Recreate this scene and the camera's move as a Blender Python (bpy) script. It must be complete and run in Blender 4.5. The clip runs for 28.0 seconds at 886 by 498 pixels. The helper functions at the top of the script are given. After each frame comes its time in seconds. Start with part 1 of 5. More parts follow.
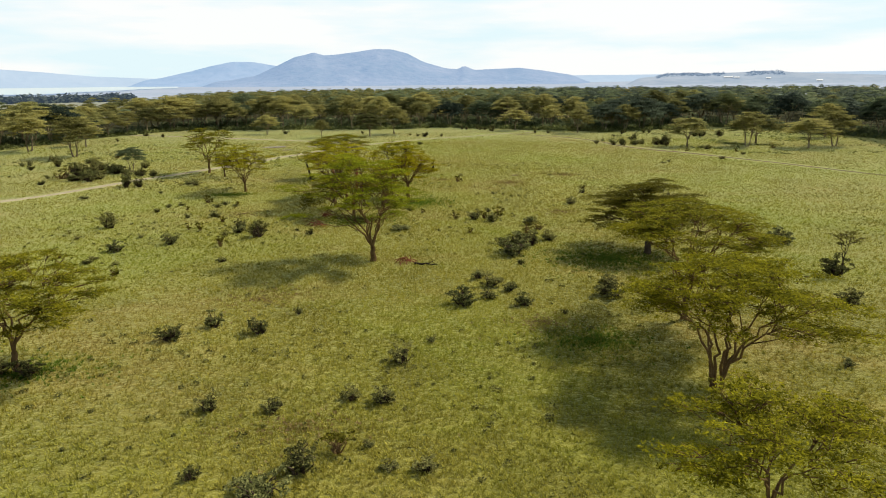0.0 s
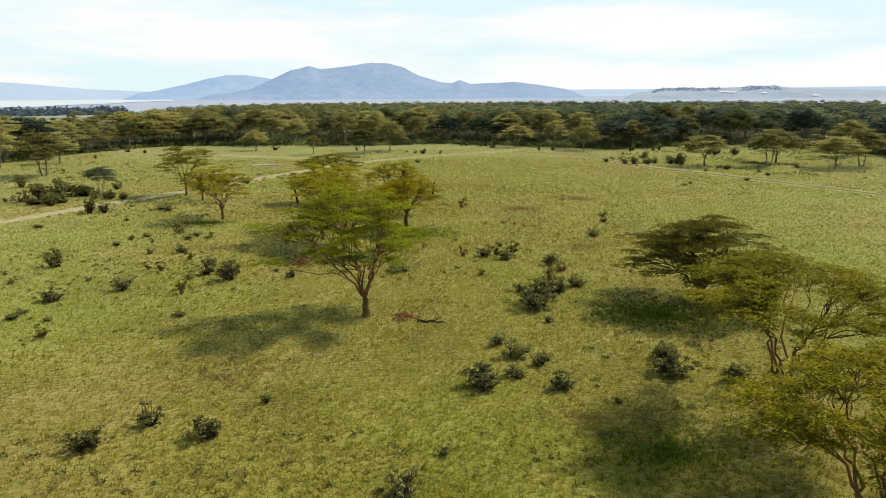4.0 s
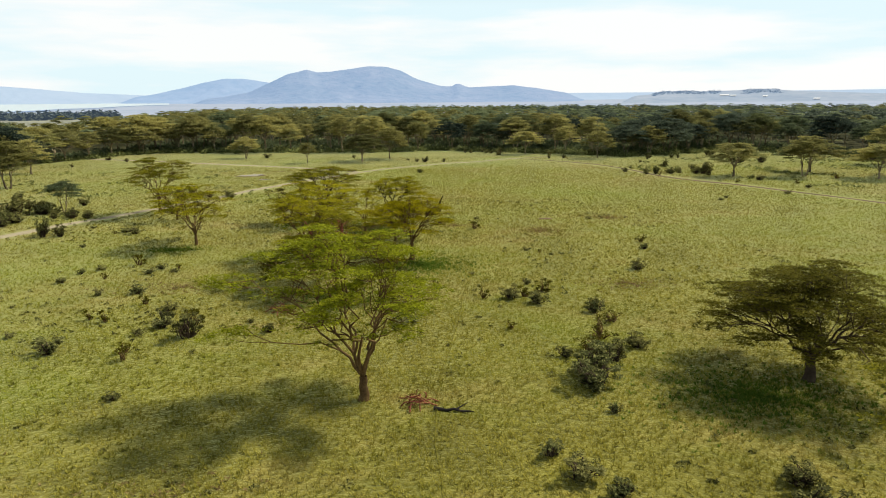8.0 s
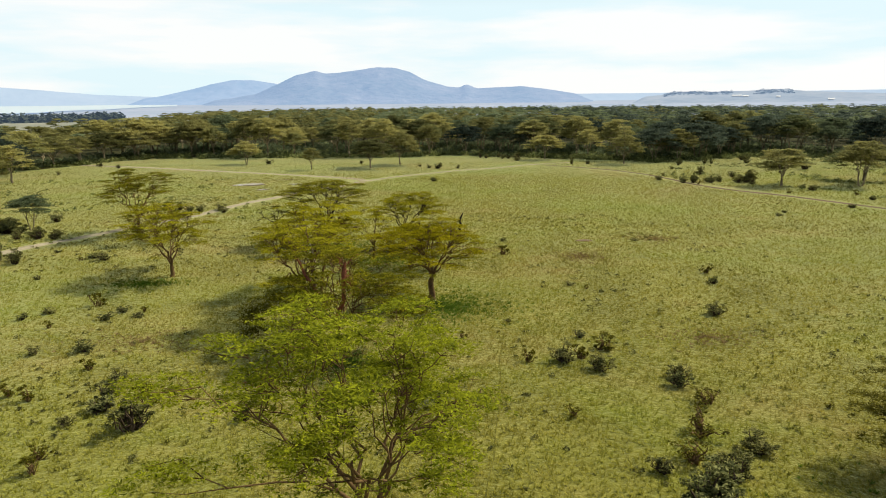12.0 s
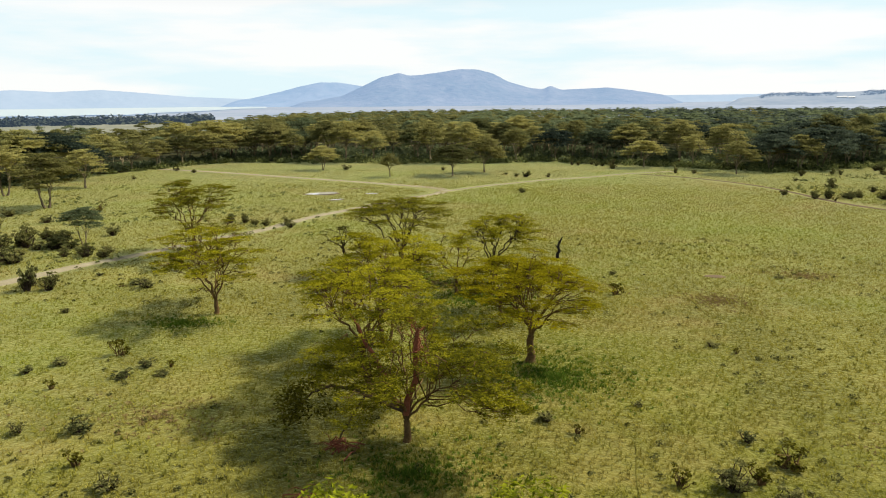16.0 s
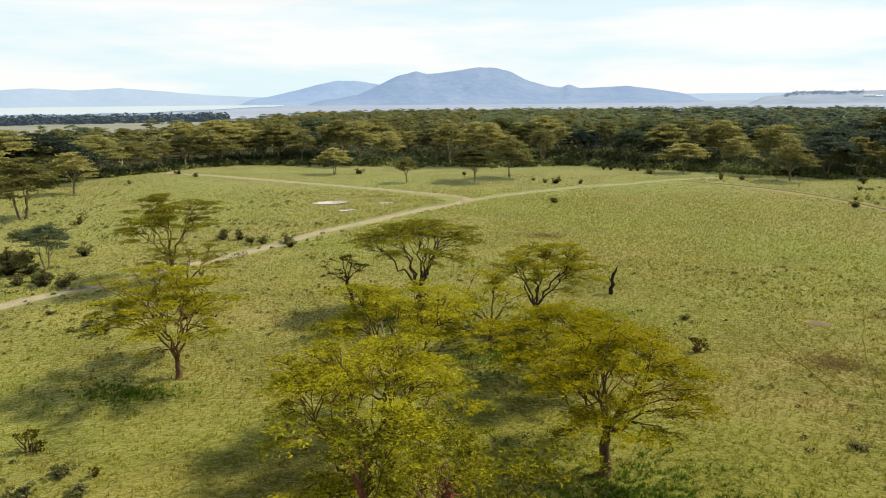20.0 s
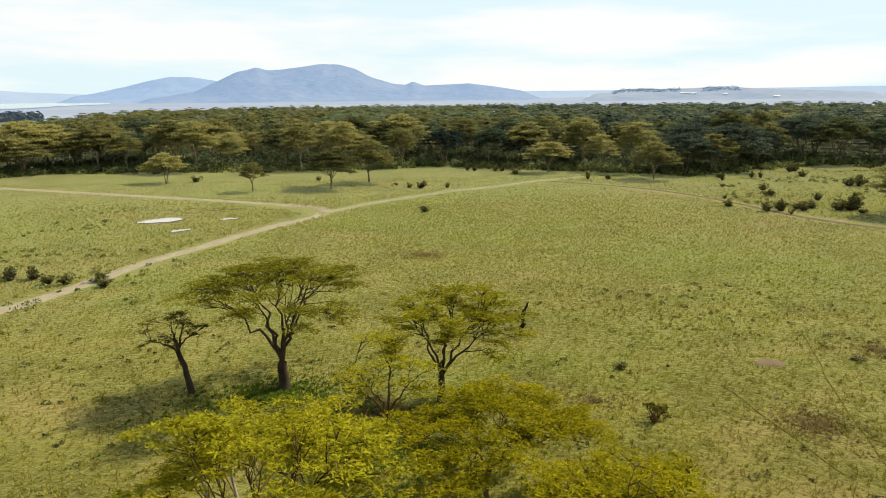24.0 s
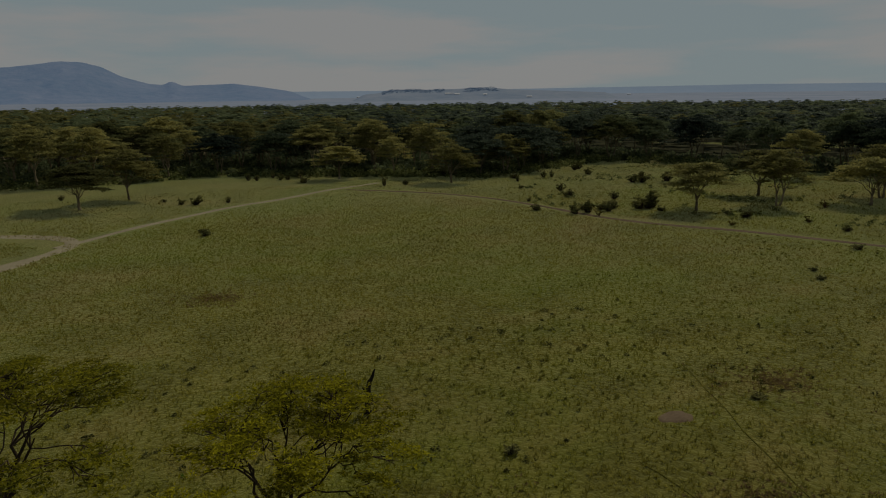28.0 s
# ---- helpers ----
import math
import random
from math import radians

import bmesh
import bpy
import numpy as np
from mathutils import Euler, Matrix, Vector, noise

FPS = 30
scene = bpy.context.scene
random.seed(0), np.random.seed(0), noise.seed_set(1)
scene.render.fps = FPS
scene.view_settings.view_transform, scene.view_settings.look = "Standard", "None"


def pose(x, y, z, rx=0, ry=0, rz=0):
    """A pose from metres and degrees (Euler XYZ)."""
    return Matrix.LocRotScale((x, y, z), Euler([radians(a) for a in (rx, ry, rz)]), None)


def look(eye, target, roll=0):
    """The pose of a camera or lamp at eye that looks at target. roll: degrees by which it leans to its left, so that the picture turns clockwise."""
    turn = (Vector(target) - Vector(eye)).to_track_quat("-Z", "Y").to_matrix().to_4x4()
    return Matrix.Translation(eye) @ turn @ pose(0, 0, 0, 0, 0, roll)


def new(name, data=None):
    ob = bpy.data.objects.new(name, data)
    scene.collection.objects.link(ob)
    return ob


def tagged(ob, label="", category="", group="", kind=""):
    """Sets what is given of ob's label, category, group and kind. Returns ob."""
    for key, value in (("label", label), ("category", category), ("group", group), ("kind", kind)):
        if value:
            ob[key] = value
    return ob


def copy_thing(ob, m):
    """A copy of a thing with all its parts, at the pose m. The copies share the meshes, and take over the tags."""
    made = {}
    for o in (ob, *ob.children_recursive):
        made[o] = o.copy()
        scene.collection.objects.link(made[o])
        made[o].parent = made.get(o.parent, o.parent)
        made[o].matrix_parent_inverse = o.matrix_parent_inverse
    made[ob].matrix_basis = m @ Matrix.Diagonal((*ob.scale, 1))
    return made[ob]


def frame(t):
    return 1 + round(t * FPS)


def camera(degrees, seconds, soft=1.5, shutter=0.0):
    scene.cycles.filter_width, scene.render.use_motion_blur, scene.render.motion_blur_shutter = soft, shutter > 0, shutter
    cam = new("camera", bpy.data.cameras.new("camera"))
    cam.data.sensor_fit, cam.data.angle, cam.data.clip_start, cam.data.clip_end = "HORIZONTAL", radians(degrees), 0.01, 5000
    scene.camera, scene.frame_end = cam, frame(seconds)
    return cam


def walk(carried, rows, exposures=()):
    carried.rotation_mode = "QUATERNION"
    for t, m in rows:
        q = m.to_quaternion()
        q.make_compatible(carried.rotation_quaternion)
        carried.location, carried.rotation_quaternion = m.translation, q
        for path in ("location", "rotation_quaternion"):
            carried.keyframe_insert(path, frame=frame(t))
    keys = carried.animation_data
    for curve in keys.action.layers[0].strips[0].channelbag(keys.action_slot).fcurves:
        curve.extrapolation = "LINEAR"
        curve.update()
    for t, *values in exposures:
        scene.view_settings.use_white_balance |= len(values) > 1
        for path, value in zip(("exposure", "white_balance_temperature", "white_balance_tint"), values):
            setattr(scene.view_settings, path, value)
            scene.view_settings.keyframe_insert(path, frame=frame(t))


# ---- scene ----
cam = camera(64.6, 28.0, soft=1.05)
METRES, EYE, TILT, LEAN, TURN = 129.4, 22.0, 0.0, 0.0, 0.0
ROWS = [
    (0.0, 0.0, 0.0, 0.0, -0.13, -13.54, 0.55),
    (0.5, -0.0009, 0.013, 0.0002, -0.2, -13.47, 0.51),
    (1.0, -0.002, 0.0274, 0.0003, -0.26, -13.41, 0.48),
    (1.5, -0.0032, 0.043, 0.0004, -0.3, -13.37, 0.44),
    (2.0, -0.0045, 0.0594, 0.0005, -0.35, -13.36, 0.42),
    (2.5, -0.0059, 0.0764, 0.0008, -0.4, -13.29, 0.39),
    (3.0, -0.0074, 0.0941, 0.0009, -0.43, -13.02, 0.36),
    (3.5, -0.009, 0.112, 0.0009, -0.47, -12.7, 0.34),
    (5.5, -0.0159, 0.1855, 0.0011, -0.59, -12.23, 0.36),
    (6.0, -0.0177, 0.204, 0.0013, -0.62, -12.22, 0.35),
    (6.5, -0.0195, 0.2225, 0.0015, -0.64, -12.23, 0.37),
    (7.0, -0.0213, 0.241, 0.0015, -0.66, -12.22, 0.36),
    (7.5, -0.0232, 0.2595, 0.0017, -0.67, -12.21, 0.38),
    (8.0, -0.0251, 0.2778, 0.0019, -0.68, -12.2, 0.41),
    (8.5, -0.0272, 0.2961, 0.002, -0.69, -12.18, 0.4),
    (9.0, -0.029, 0.3142, 0.0022, -0.7, -12.18, 0.43),
    (9.5, -0.031, 0.3324, 0.0024, -0.72, -12.18, 0.43),
    (10.0, -0.0327, 0.3505, 0.0026, -0.73, -12.18, 0.45),
    (10.5, -0.0345, 0.3685, 0.0028, -0.74, -12.18, 0.47),
    (11.0, -0.0362, 0.3866, 0.0029, -0.74, -12.17, 0.5),
    (11.5, -0.0381, 0.4046, 0.0031, -0.71, -12.15, 0.5),
    (12.0, -0.0399, 0.4226, 0.0033, -0.04, -12.12, 0.51),
    (12.5, -0.0418, 0.4406, 0.0037, 0.94, -12.1, 0.51),
    (14.5, -0.0496, 0.5116, 0.0042, 4.78, -11.98, 0.57),
    (15.0, -0.0519, 0.5296, 0.0042, 5.53, -11.95, 0.57),
    (15.5, -0.0545, 0.5476, 0.0043, 6.06, -11.94, 0.57),
    (16.0, -0.0571, 0.5652, 0.0043, 6.55, -11.92, 0.57),
    (16.5, -0.0599, 0.5829, 0.0044, 6.98, -11.92, 0.56),
    (17.0, -0.0628, 0.6007, 0.0045, 7.39, -11.91, 0.54),
    (17.5, -0.0661, 0.6186, 0.0046, 7.76, -11.92, 0.52),
    (18.0, -0.0693, 0.6365, 0.0047, 7.91, -11.93, 0.51),
    (18.5, -0.0728, 0.6546, 0.0048, 7.91, -11.95, 0.52),
    (19.0, -0.0764, 0.6727, 0.0049, 7.93, -11.98, 0.52),
    (19.5, -0.0802, 0.6909, 0.0049, 7.93, -12.01, 0.51),
    (20.0, -0.0838, 0.709, 0.0051, 7.92, -12.03, 0.53),
    (20.5, -0.0875, 0.7271, 0.0052, 7.83, -12.06, 0.54),
    (22.5, -0.1035, 0.7991, 0.0049, 1.87, -12.24, 0.47),
    (23.0, -0.1071, 0.8157, 0.0049, 0.06, -12.28, 0.5),
    (23.5, -0.1107, 0.8335, 0.005, -2.14, -12.33, 0.51),
    (24.0, -0.1136, 0.8513, 0.0049, -4.44, -12.36, 0.55),
    (24.5, -0.1162, 0.869, 0.0048, -6.76, -12.4, 0.56),
    (25.0, -0.1182, 0.8867, 0.0047, -9.07, -12.43, 0.58),
    (25.5, -0.1198, 0.9042, 0.0046, -11.36, -12.45, 0.59),
    (26.0, -0.1208, 0.9217, 0.0045, -13.6, -12.46, 0.58),
    (26.5, -0.1211, 0.9392, 0.0045, -15.84, -12.48, 0.59),
    (27.0, -0.1209, 0.9566, 0.0043, -18.14, -12.5, 0.59),
    (27.5, -0.1201, 0.9738, 0.0042, -20.47, -12.51, 0.59),
    (28.0, -0.1184, 0.9909, 0.004, -22.77, -12.49, 0.62),
]
STOPS = 0.22
FADE = [(0.0, STOPS), (27.0, STOPS), (27.25, STOPS - 0.35), (27.5, STOPS - 0.8), (27.75, STOPS - 1.4), (28.0, STOPS - 2.15)]
walk(cam, [(t, pose(0, 0, EYE, TILT, LEAN, TURN) @ pose(METRES * x, METRES * y, METRES * z, 90 + pitch, roll, yaw)) for t, x, y, z, yaw, pitch, roll in ROWS], FADE)

# ---------------------------------------------------------------- light
SUN_AZ, SUN_EL = 62.0, 46.0          # degrees, clockwise from +y, and above the horizon


def build_light():
    world = bpy.data.worlds.new("sky")
    scene.world = world
    world.use_nodes = True
    nt = world.node_tree
    nt.nodes.clear()
    out = nt.nodes.new("ShaderNodeOutputWorld")
    bg = nt.nodes.new("ShaderNodeBackground")
    sky = nt.nodes.new("ShaderNodeTexSky")
    sky.sky_type = "NISHITA"
    sky.sun_disc = False
    sky.sun_elevation, sky.sun_rotation = radians(SUN_EL), radians(SUN_AZ)
    sky.dust_density, sky.air_density, sky.ozone_density = 0.6, 1.0, 2.0
    # thin bright cloud, drawn out into long flat streaks
    co = nt.nodes.new("ShaderNodeTexCoord")
    stretch = nt.nodes.new("ShaderNodeMapping")
    stretch.inputs["Scale"].default_value = (1.3, 1.3, 9.0)
    stretch.inputs["Location"].default_value = (0.35, 0.2, 0.1)
    cloud = nt.nodes.new("ShaderNodeTexNoise")
    cloud.inputs["Scale"].default_value = 2.2
    cloud.inputs["Detail"].default_value = 6.0
    cloud.inputs["Roughness"].default_value = 0.52
    ramp = nt.nodes.new("ShaderNodeValToRGB")
    ramp.color_ramp.elements[0].position, ramp.color_ramp.elements[1].position = 0.42, 0.58
    mix = nt.nodes.new("ShaderNodeMix")
    mix.data_type = "RGBA"
    link = nt.links.new
    # the veil of cloud is closed towards the horizon and open overhead
    split = nt.nodes.new("ShaderNodeSeparateXYZ")
    veil = nt.nodes.new("ShaderNodeMapRange")
    for key, value in (("From Min", 0.12), ("From Max", 0.26), ("To Min", 0.92), ("To Max", 0.28)):
        veil.inputs[key].default_value = value
    link(co.outputs["Generated"], split.inputs["Vector"])
    link(split.outputs["Z"], veil.inputs["Value"])
    link(veil.outputs["Result"], mix.inputs["Factor"])
    link(ramp.outputs["Color"], mix.inputs["B"])
    ramp.color_ramp.elements[0].color, ramp.color_ramp.elements[1].color = (14.2, 17.2, 18.0, 1), (18.0, 18.2, 18.0, 1)
    link(co.outputs["Generated"], stretch.inputs["Vector"])
    link(stretch.outputs["Vector"], cloud.inputs["Vector"])
    link(cloud.outputs["Fac"], ramp.inputs["Fac"])
    link(sky.outputs["Color"], mix.inputs["A"])
    link(mix.outputs["Result"], bg.inputs["Color"])
    bg.inputs["Strength"].default_value = 0.05
    link(bg.outputs["Background"], out.inputs["Surface"])
    sun = bpy.data.lights.new("sun", "SUN")
    sun.energy, sun.angle, sun.color = 5.0, radians(6.0), (1.0, 0.93, 0.77)
    ob = new("sun", sun)
    a, e = radians(SUN_AZ), radians(SUN_EL)
    way = Vector((math.sin(a) * math.cos(e), math.cos(a) * math.cos(e), math.sin(e)))
    ob.matrix_world = look(way * 300, (0, 0, 0))


build_light()


# ---------------------------------------------------------------- materials
def material(name, dark, light, scale=3.0, fine=18.0, rough=0.85, bump=0.3, position=False, island=0.0, object_random=0.0, through_light=0.0, third=None, third_scale=0.02, third_edge=(0.52, 0.6), emit=None, emit_strength=0.0, relief=0.02, span=(0.30, 0.72), sheen=0.0, fourth=None, fourth_scale=0.05, fourth_edge=(0.52, 0.66)):
    """Two noise scales between a dark and a light colour, broad patches of a third; leaves may let light through."""
    m = bpy.data.materials.new(name)
    m.use_nodes = True
    nt = m.node_tree
    link = nt.links.new
    bsdf = nt.nodes["Principled BSDF"]
    out = nt.nodes["Material Output"]
    bsdf.inputs["Roughness"].default_value = rough
    bsdf.inputs["Specular IOR Level"].default_value = 0.25 if rough < 0.65 else 0.04
    if position:
        vec = nt.nodes.new("ShaderNodeNewGeometry").outputs["Position"]
    else:
        vec = nt.nodes.new("ShaderNodeTexCoord").outputs["Object"]

    def noise_at(s, detail=4.0):
        n = nt.nodes.new("ShaderNodeTexNoise")
        n.inputs["Scale"].default_value, n.inputs["Detail"].default_value, n.inputs["Roughness"].default_value = s, detail, 0.6
        link(vec, n.inputs["Vector"])
        return n.outputs["Fac"]

    def maths(op, a, b):
        n = nt.nodes.new("ShaderNodeMath")
        n.operation = op
        for socket, v in zip(n.inputs, (a, b)):
            if isinstance(v, float):
                socket.default_value = v
            else:
                link(v, socket)
        return n.outputs[0]

    big, small = noise_at(scale), noise_at(fine)
    fac = maths("ADD", maths("MULTIPLY", big, 0.55), maths("MULTIPLY", small, 0.45))
    if island:
        g = nt.nodes.new("ShaderNodeNewGeometry")
        fac = maths("ADD", fac, maths("MULTIPLY", maths("SUBTRACT", g.outputs["Random Per Island"], 0.5), island))
    if object_random:
        o = nt.nodes.new("ShaderNodeObjectInfo")
        fac = maths("ADD", fac, maths("MULTIPLY", maths("SUBTRACT", o.outputs["Random"], 0.5), object_random))
    ramp = nt.nodes.new("ShaderNodeValToRGB")
    e = ramp.color_ramp.elements
    e[0].position, e[1].position = span
    e[0].color, e[1].color = (*dark, 1), (*light, 1)
    link(fac, ramp.inputs["Fac"])
    colour = ramp.outputs["Color"]
    for patch, patch_scale, patch_edge in ((third, third_scale, third_edge), (fourth, fourth_scale, fourth_edge)):
        if not patch:
            continue
        edge = nt.nodes.new("ShaderNodeValToRGB")
        edge.color_ramp.elements[0].position, edge.color_ramp.elements[1].position = patch_edge
        link(noise_at(patch_scale, 5.0), edge.inputs["Fac"])
        mixed = nt.nodes.new("ShaderNodeMix")
        mixed.data_type = "RGBA"
        link(maths("MULTIPLY", edge.outputs["Color"], 0.75), mixed.inputs["Factor"])
        link(colour, mixed.inputs["A"])
        tint = nt.nodes.new("ShaderNodeMix")
        tint.data_type = "RGBA"
        tint.inputs["Factor"].default_value = 0.45
        tint.inputs["A"].default_value = (*patch, 1)
        link(colour, tint.inputs["B"])
        link(tint.outputs["Result"], mixed.inputs["B"])
        colour = mixed.outputs["Result"]
    link(colour, bsdf.inputs["Base Color"])
    if bump:
        b = nt.nodes.new("ShaderNodeBump")
        b.inputs["Strength"].default_value, b.inputs["Distance"].default_value = bump, relief
        link(small, b.inputs["Height"])
        link(b.outputs["Normal"], bsdf.inputs["Normal"])
    if sheen:
        bsdf.inputs["Sheen Weight"].default_value, bsdf.inputs["Sheen Roughness"].default_value = sheen, 0.33
        bsdf.inputs["Sheen Tint"].default_value = (1.0, 0.99, 0.45, 1)
    if emit:
        bsdf.inputs["Emission Color"].default_value = (*emit, 1)
        bsdf.inputs["Emission Strength"].default_value = emit_strength
    if through_light:
        t = nt.nodes.new("ShaderNodeBsdfTranslucent")
        s = nt.nodes.new("ShaderNodeMixShader")
        s.inputs["Fac"].default_value = through_light
        link(colour, t.inputs["Color"])
        link(bsdf.outputs["BSDF"], s.inputs[1])
        link(t.outputs["BSDF"], s.inputs[2])
        link(s.outputs["Shader"], out.inputs["Surface"])
    return m


def water(name, tint, rough, waves=0.08):
    m = bpy.data.materials.new(name)
    m.use_nodes = True
    b = m.node_tree.nodes["Principled BSDF"]
    b.inputs["Base Color"].default_value = (*tint, 1)
    b.inputs["Roughness"].default_value, b.inputs["IOR"].default_value = rough, 1.33
    n = m.node_tree.nodes.new("ShaderNodeTexNoise")
    n.inputs["Scale"].default_value = 1.5
    w = m.node_tree.nodes.new("ShaderNodeBump")
    w.inputs["Strength"].default_value, w.inputs["Distance"].default_value = waves, 0.02
    m.node_tree.links.new(n.outputs["Fac"], w.inputs["Height"])
    m.node_tree.links.new(w.outputs["Normal"], b.inputs["Normal"])
    return m


GROUND = material("savanna_ground", (0.073, 0.067, 0.009), (0.248, 0.225, 0.040), 0.11, 2.1, 0.95, 0.8, True, third=(0.24, 0.155, 0.065), third_scale=0.055, third_edge=(0.50, 0.63), fourth=(0.135, 0.185, 0.012), fourth_scale=0.028, fourth_edge=(0.46, 0.62), relief=0.28, span=(0.34, 0.64), sheen=1.0)
GRASS = material("olive_grass", (0.190, 0.172, 0.022), (0.475, 0.428, 0.082), 0.10, 1.4, 0.8, 0, True, island=0.45, through_light=0.42, third=(0.42, 0.28, 0.13), third_scale=0.055, third_edge=(0.50, 0.63), fourth=(0.29, 0.38, 0.025), fourth_scale=0.028, fourth_edge=(0.46, 0.62), sheen=1.0)
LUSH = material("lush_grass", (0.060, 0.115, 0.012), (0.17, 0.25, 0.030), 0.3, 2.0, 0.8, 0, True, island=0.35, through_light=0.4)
TUSSOCK = material("dark_tussock_grass", (0.135, 0.135, 0.022), (0.31, 0.295, 0.062), 0.2, 1.4, 0.85, 0, True, island=0.5, through_light=0.45)
DRY = material("dry_brown_grass", (0.18, 0.125, 0.05), (0.36, 0.265, 0.12), 0.5, 2.0, 0.9, 0, True, island=0.4, through_light=0.45)
EARTH = material("track_earth", (0.25, 0.21, 0.13), (0.42, 0.365, 0.24), 0.5, 4.0, 0.95, 0.5, True, relief=0.05)
PATH = material("trodden_path", (0.100, 0.095, 0.015), (0.200, 0.184, 0.038), 0.4, 4.0, 0.95, 0.3, True)
MUD = material("bare_mud", (0.105, 0.072, 0.042), (0.25, 0.185, 0.115), 0.6, 5.0, 0.9, 0.5, True, relief=0.05)
BARK = material("fever_tree_bark", (0.045, 0.024, 0.013), (0.24, 0.155, 0.065), 0.8, 6.0, 0.8, 0.6, island=0.2, object_random=0.06)
WOODLAND_BARK = material("pale_woodland_bark", (0.11, 0.085, 0.055), (0.40, 0.33, 0.20), 0.8, 6.0, 0.85, 0.3, object_random=0.3)
# litter with the shade below the trees painted into its colour
SHADED_LITTER = material("shaded_woodland_litter", (0.022, 0.024, 0.010), (0.070, 0.068, 0.028), 0.06, 0.9, 0.95, 0.6, True, relief=0.1)
DARK_BARK = material("dark_bark", (0.030, 0.022, 0.016), (0.11, 0.080, 0.055), 0.8, 6.0, 0.9, 0.6, object_random=0.2)
TORN = material("torn_red_wood", (0.10, 0.030, 0.018), (0.34, 0.13, 0.075), 1.2, 8.0, 0.85, 0.6, island=0.3)
PALE_WOOD = material("bleached_wood", (0.26, 0.21, 0.14), (0.55, 0.47, 0.34), 1.0, 8.0, 0.85, 0.5)
CHAR = material("charred_wood", (0.012, 0.011, 0.010), (0.055, 0.047, 0.040), 1.5, 8.0, 0.9, 0.6)
LEAF = material("fever_tree_leaves", (0.090, 0.090, 0.005), (0.46, 0.420, 0.016), 0.25, 1.2, 0.75, 0, island=0.35, object_random=0.25, through_light=0.38)
LEAF_GREEN = material("fresh_green_fever_tree_leaves", (0.078, 0.098, 0.006), (0.385, 0.410, 0.018), 0.25, 1.2, 0.75, 0, island=0.35, through_light=0.38)
LEAF_GOLD = material("yellow_green_leaves", (0.155, 0.145, 0.003), (0.45, 0.385, 0.008), 0.25, 1.2, 0.75, 0, island=0.4, through_light=0.42)
LEAF_DARK = material("dark_olive_leaves", (0.042, 0.040, 0.005), (0.175, 0.158, 0.013), 0.25, 1.2, 0.75, 0, island=0.4, through_light=0.32)
LEAF_OLIVE = material("olive_leaves", (0.065, 0.070, 0.006), (0.34, 0.312, 0.018), 0.25, 1.2, 0.75, 0, island=0.4, through_light=0.36)
WOODLAND_LEAF = material("woodland_leaves", (0.105, 0.108, 0.038), (0.42, 0.385, 0.13), 0.09, 0.5, 0.75, 0, True, island=0.22, object_random=0.7, through_light=0.5, third=(0.12, 0.165, 0.075), third_scale=0.03)
WOODLAND_GREEN = material("woodland_green_leaves", (0.052, 0.072, 0.040), (0.185, 0.220, 0.105), 0.09, 0.5, 0.75, 0, True, island=0.22, object_random=0.5, through_light=0.45)
WOODLAND_GOLD = material("woodland_olive_gold_leaves", (0.15, 0.145, 0.045), (0.45, 0.415, 0.145), 0.09, 0.5, 0.75, 0, True, island=0.25, object_random=0.4, through_light=0.5)
# leaf colour darkened and blued to paint cloud shade over the right-hand woods
WOODLAND_SHADE = material("woodland_cloud_shade_leaves", (0.028, 0.042, 0.032), (0.115, 0.145, 0.092), 0.09, 0.5, 0.75, 0, True, island=0.22, object_random=0.4, through_light=0.35)
SHRUB_LEAF = material("shrub_leaves", (0.070, 0.074, 0.024), (0.30, 0.285, 0.095), 0.6, 2.5, 0.8, 0, island=0.7, object_random=0.5, through_light=0.3)
GREY_LEAF = material("grey_green_leaves", (0.066, 0.074, 0.024), (0.27, 0.270, 0.095), 0.6, 2.5, 0.8, 0, island=0.6, object_random=0.3, through_light=0.3)
UNDER_LEAF = material("undergrowth_leaves", (0.072, 0.094, 0.028), (0.32, 0.34, 0.12), 0.05, 0.7, 0.8, 0, True, island=0.5, through_light=0.3)
# far land emits a little blue, painted in place of light scattered by haze
HAZE_GLOW = (0.325, 0.50, 0.79)
HILL = material("hazy_hill", (0.035, 0.05, 0.045), (0.15, 0.135, 0.125), 0.004, 0.02, 1.0, 0.8, True, emit=HAZE_GLOW, emit_strength=0.60, relief=16.0)
MOUND = material("hazy_farmed_rise", (0.10, 0.10, 0.075), (0.26, 0.235, 0.18), 0.004, 0.03, 1.0, 0, True, emit=HAZE_GLOW, emit_strength=0.47)
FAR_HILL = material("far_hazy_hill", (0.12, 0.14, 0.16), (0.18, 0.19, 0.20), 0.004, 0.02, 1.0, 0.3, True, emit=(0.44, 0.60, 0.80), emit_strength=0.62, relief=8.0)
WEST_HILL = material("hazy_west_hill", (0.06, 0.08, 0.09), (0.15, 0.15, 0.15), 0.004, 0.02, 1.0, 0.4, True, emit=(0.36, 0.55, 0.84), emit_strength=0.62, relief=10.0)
PLAIN = material("hazy_dry_plain", (0.10, 0.10, 0.07), (0.30, 0.26, 0.21), 0.0035, 0.03, 1.0, 0, True, emit=HAZE_GLOW, emit_strength=0.50)
HILLTOP_WOOD = material("hazy_hilltop_leaves", (0.03, 0.04, 0.03), (0.085, 0.095, 0.06), 0.01, 0.1, 0.9, 0, True, island=0.4, emit=HAZE_GLOW, emit_strength=0.33)
CLEARING = material("hazy_pale_clearing_turf", (0.15, 0.15, 0.085), (0.30, 0.28, 0.18), 0.01, 0.06, 1.0, 0, True, emit=HAZE_GLOW, emit_strength=0.10)
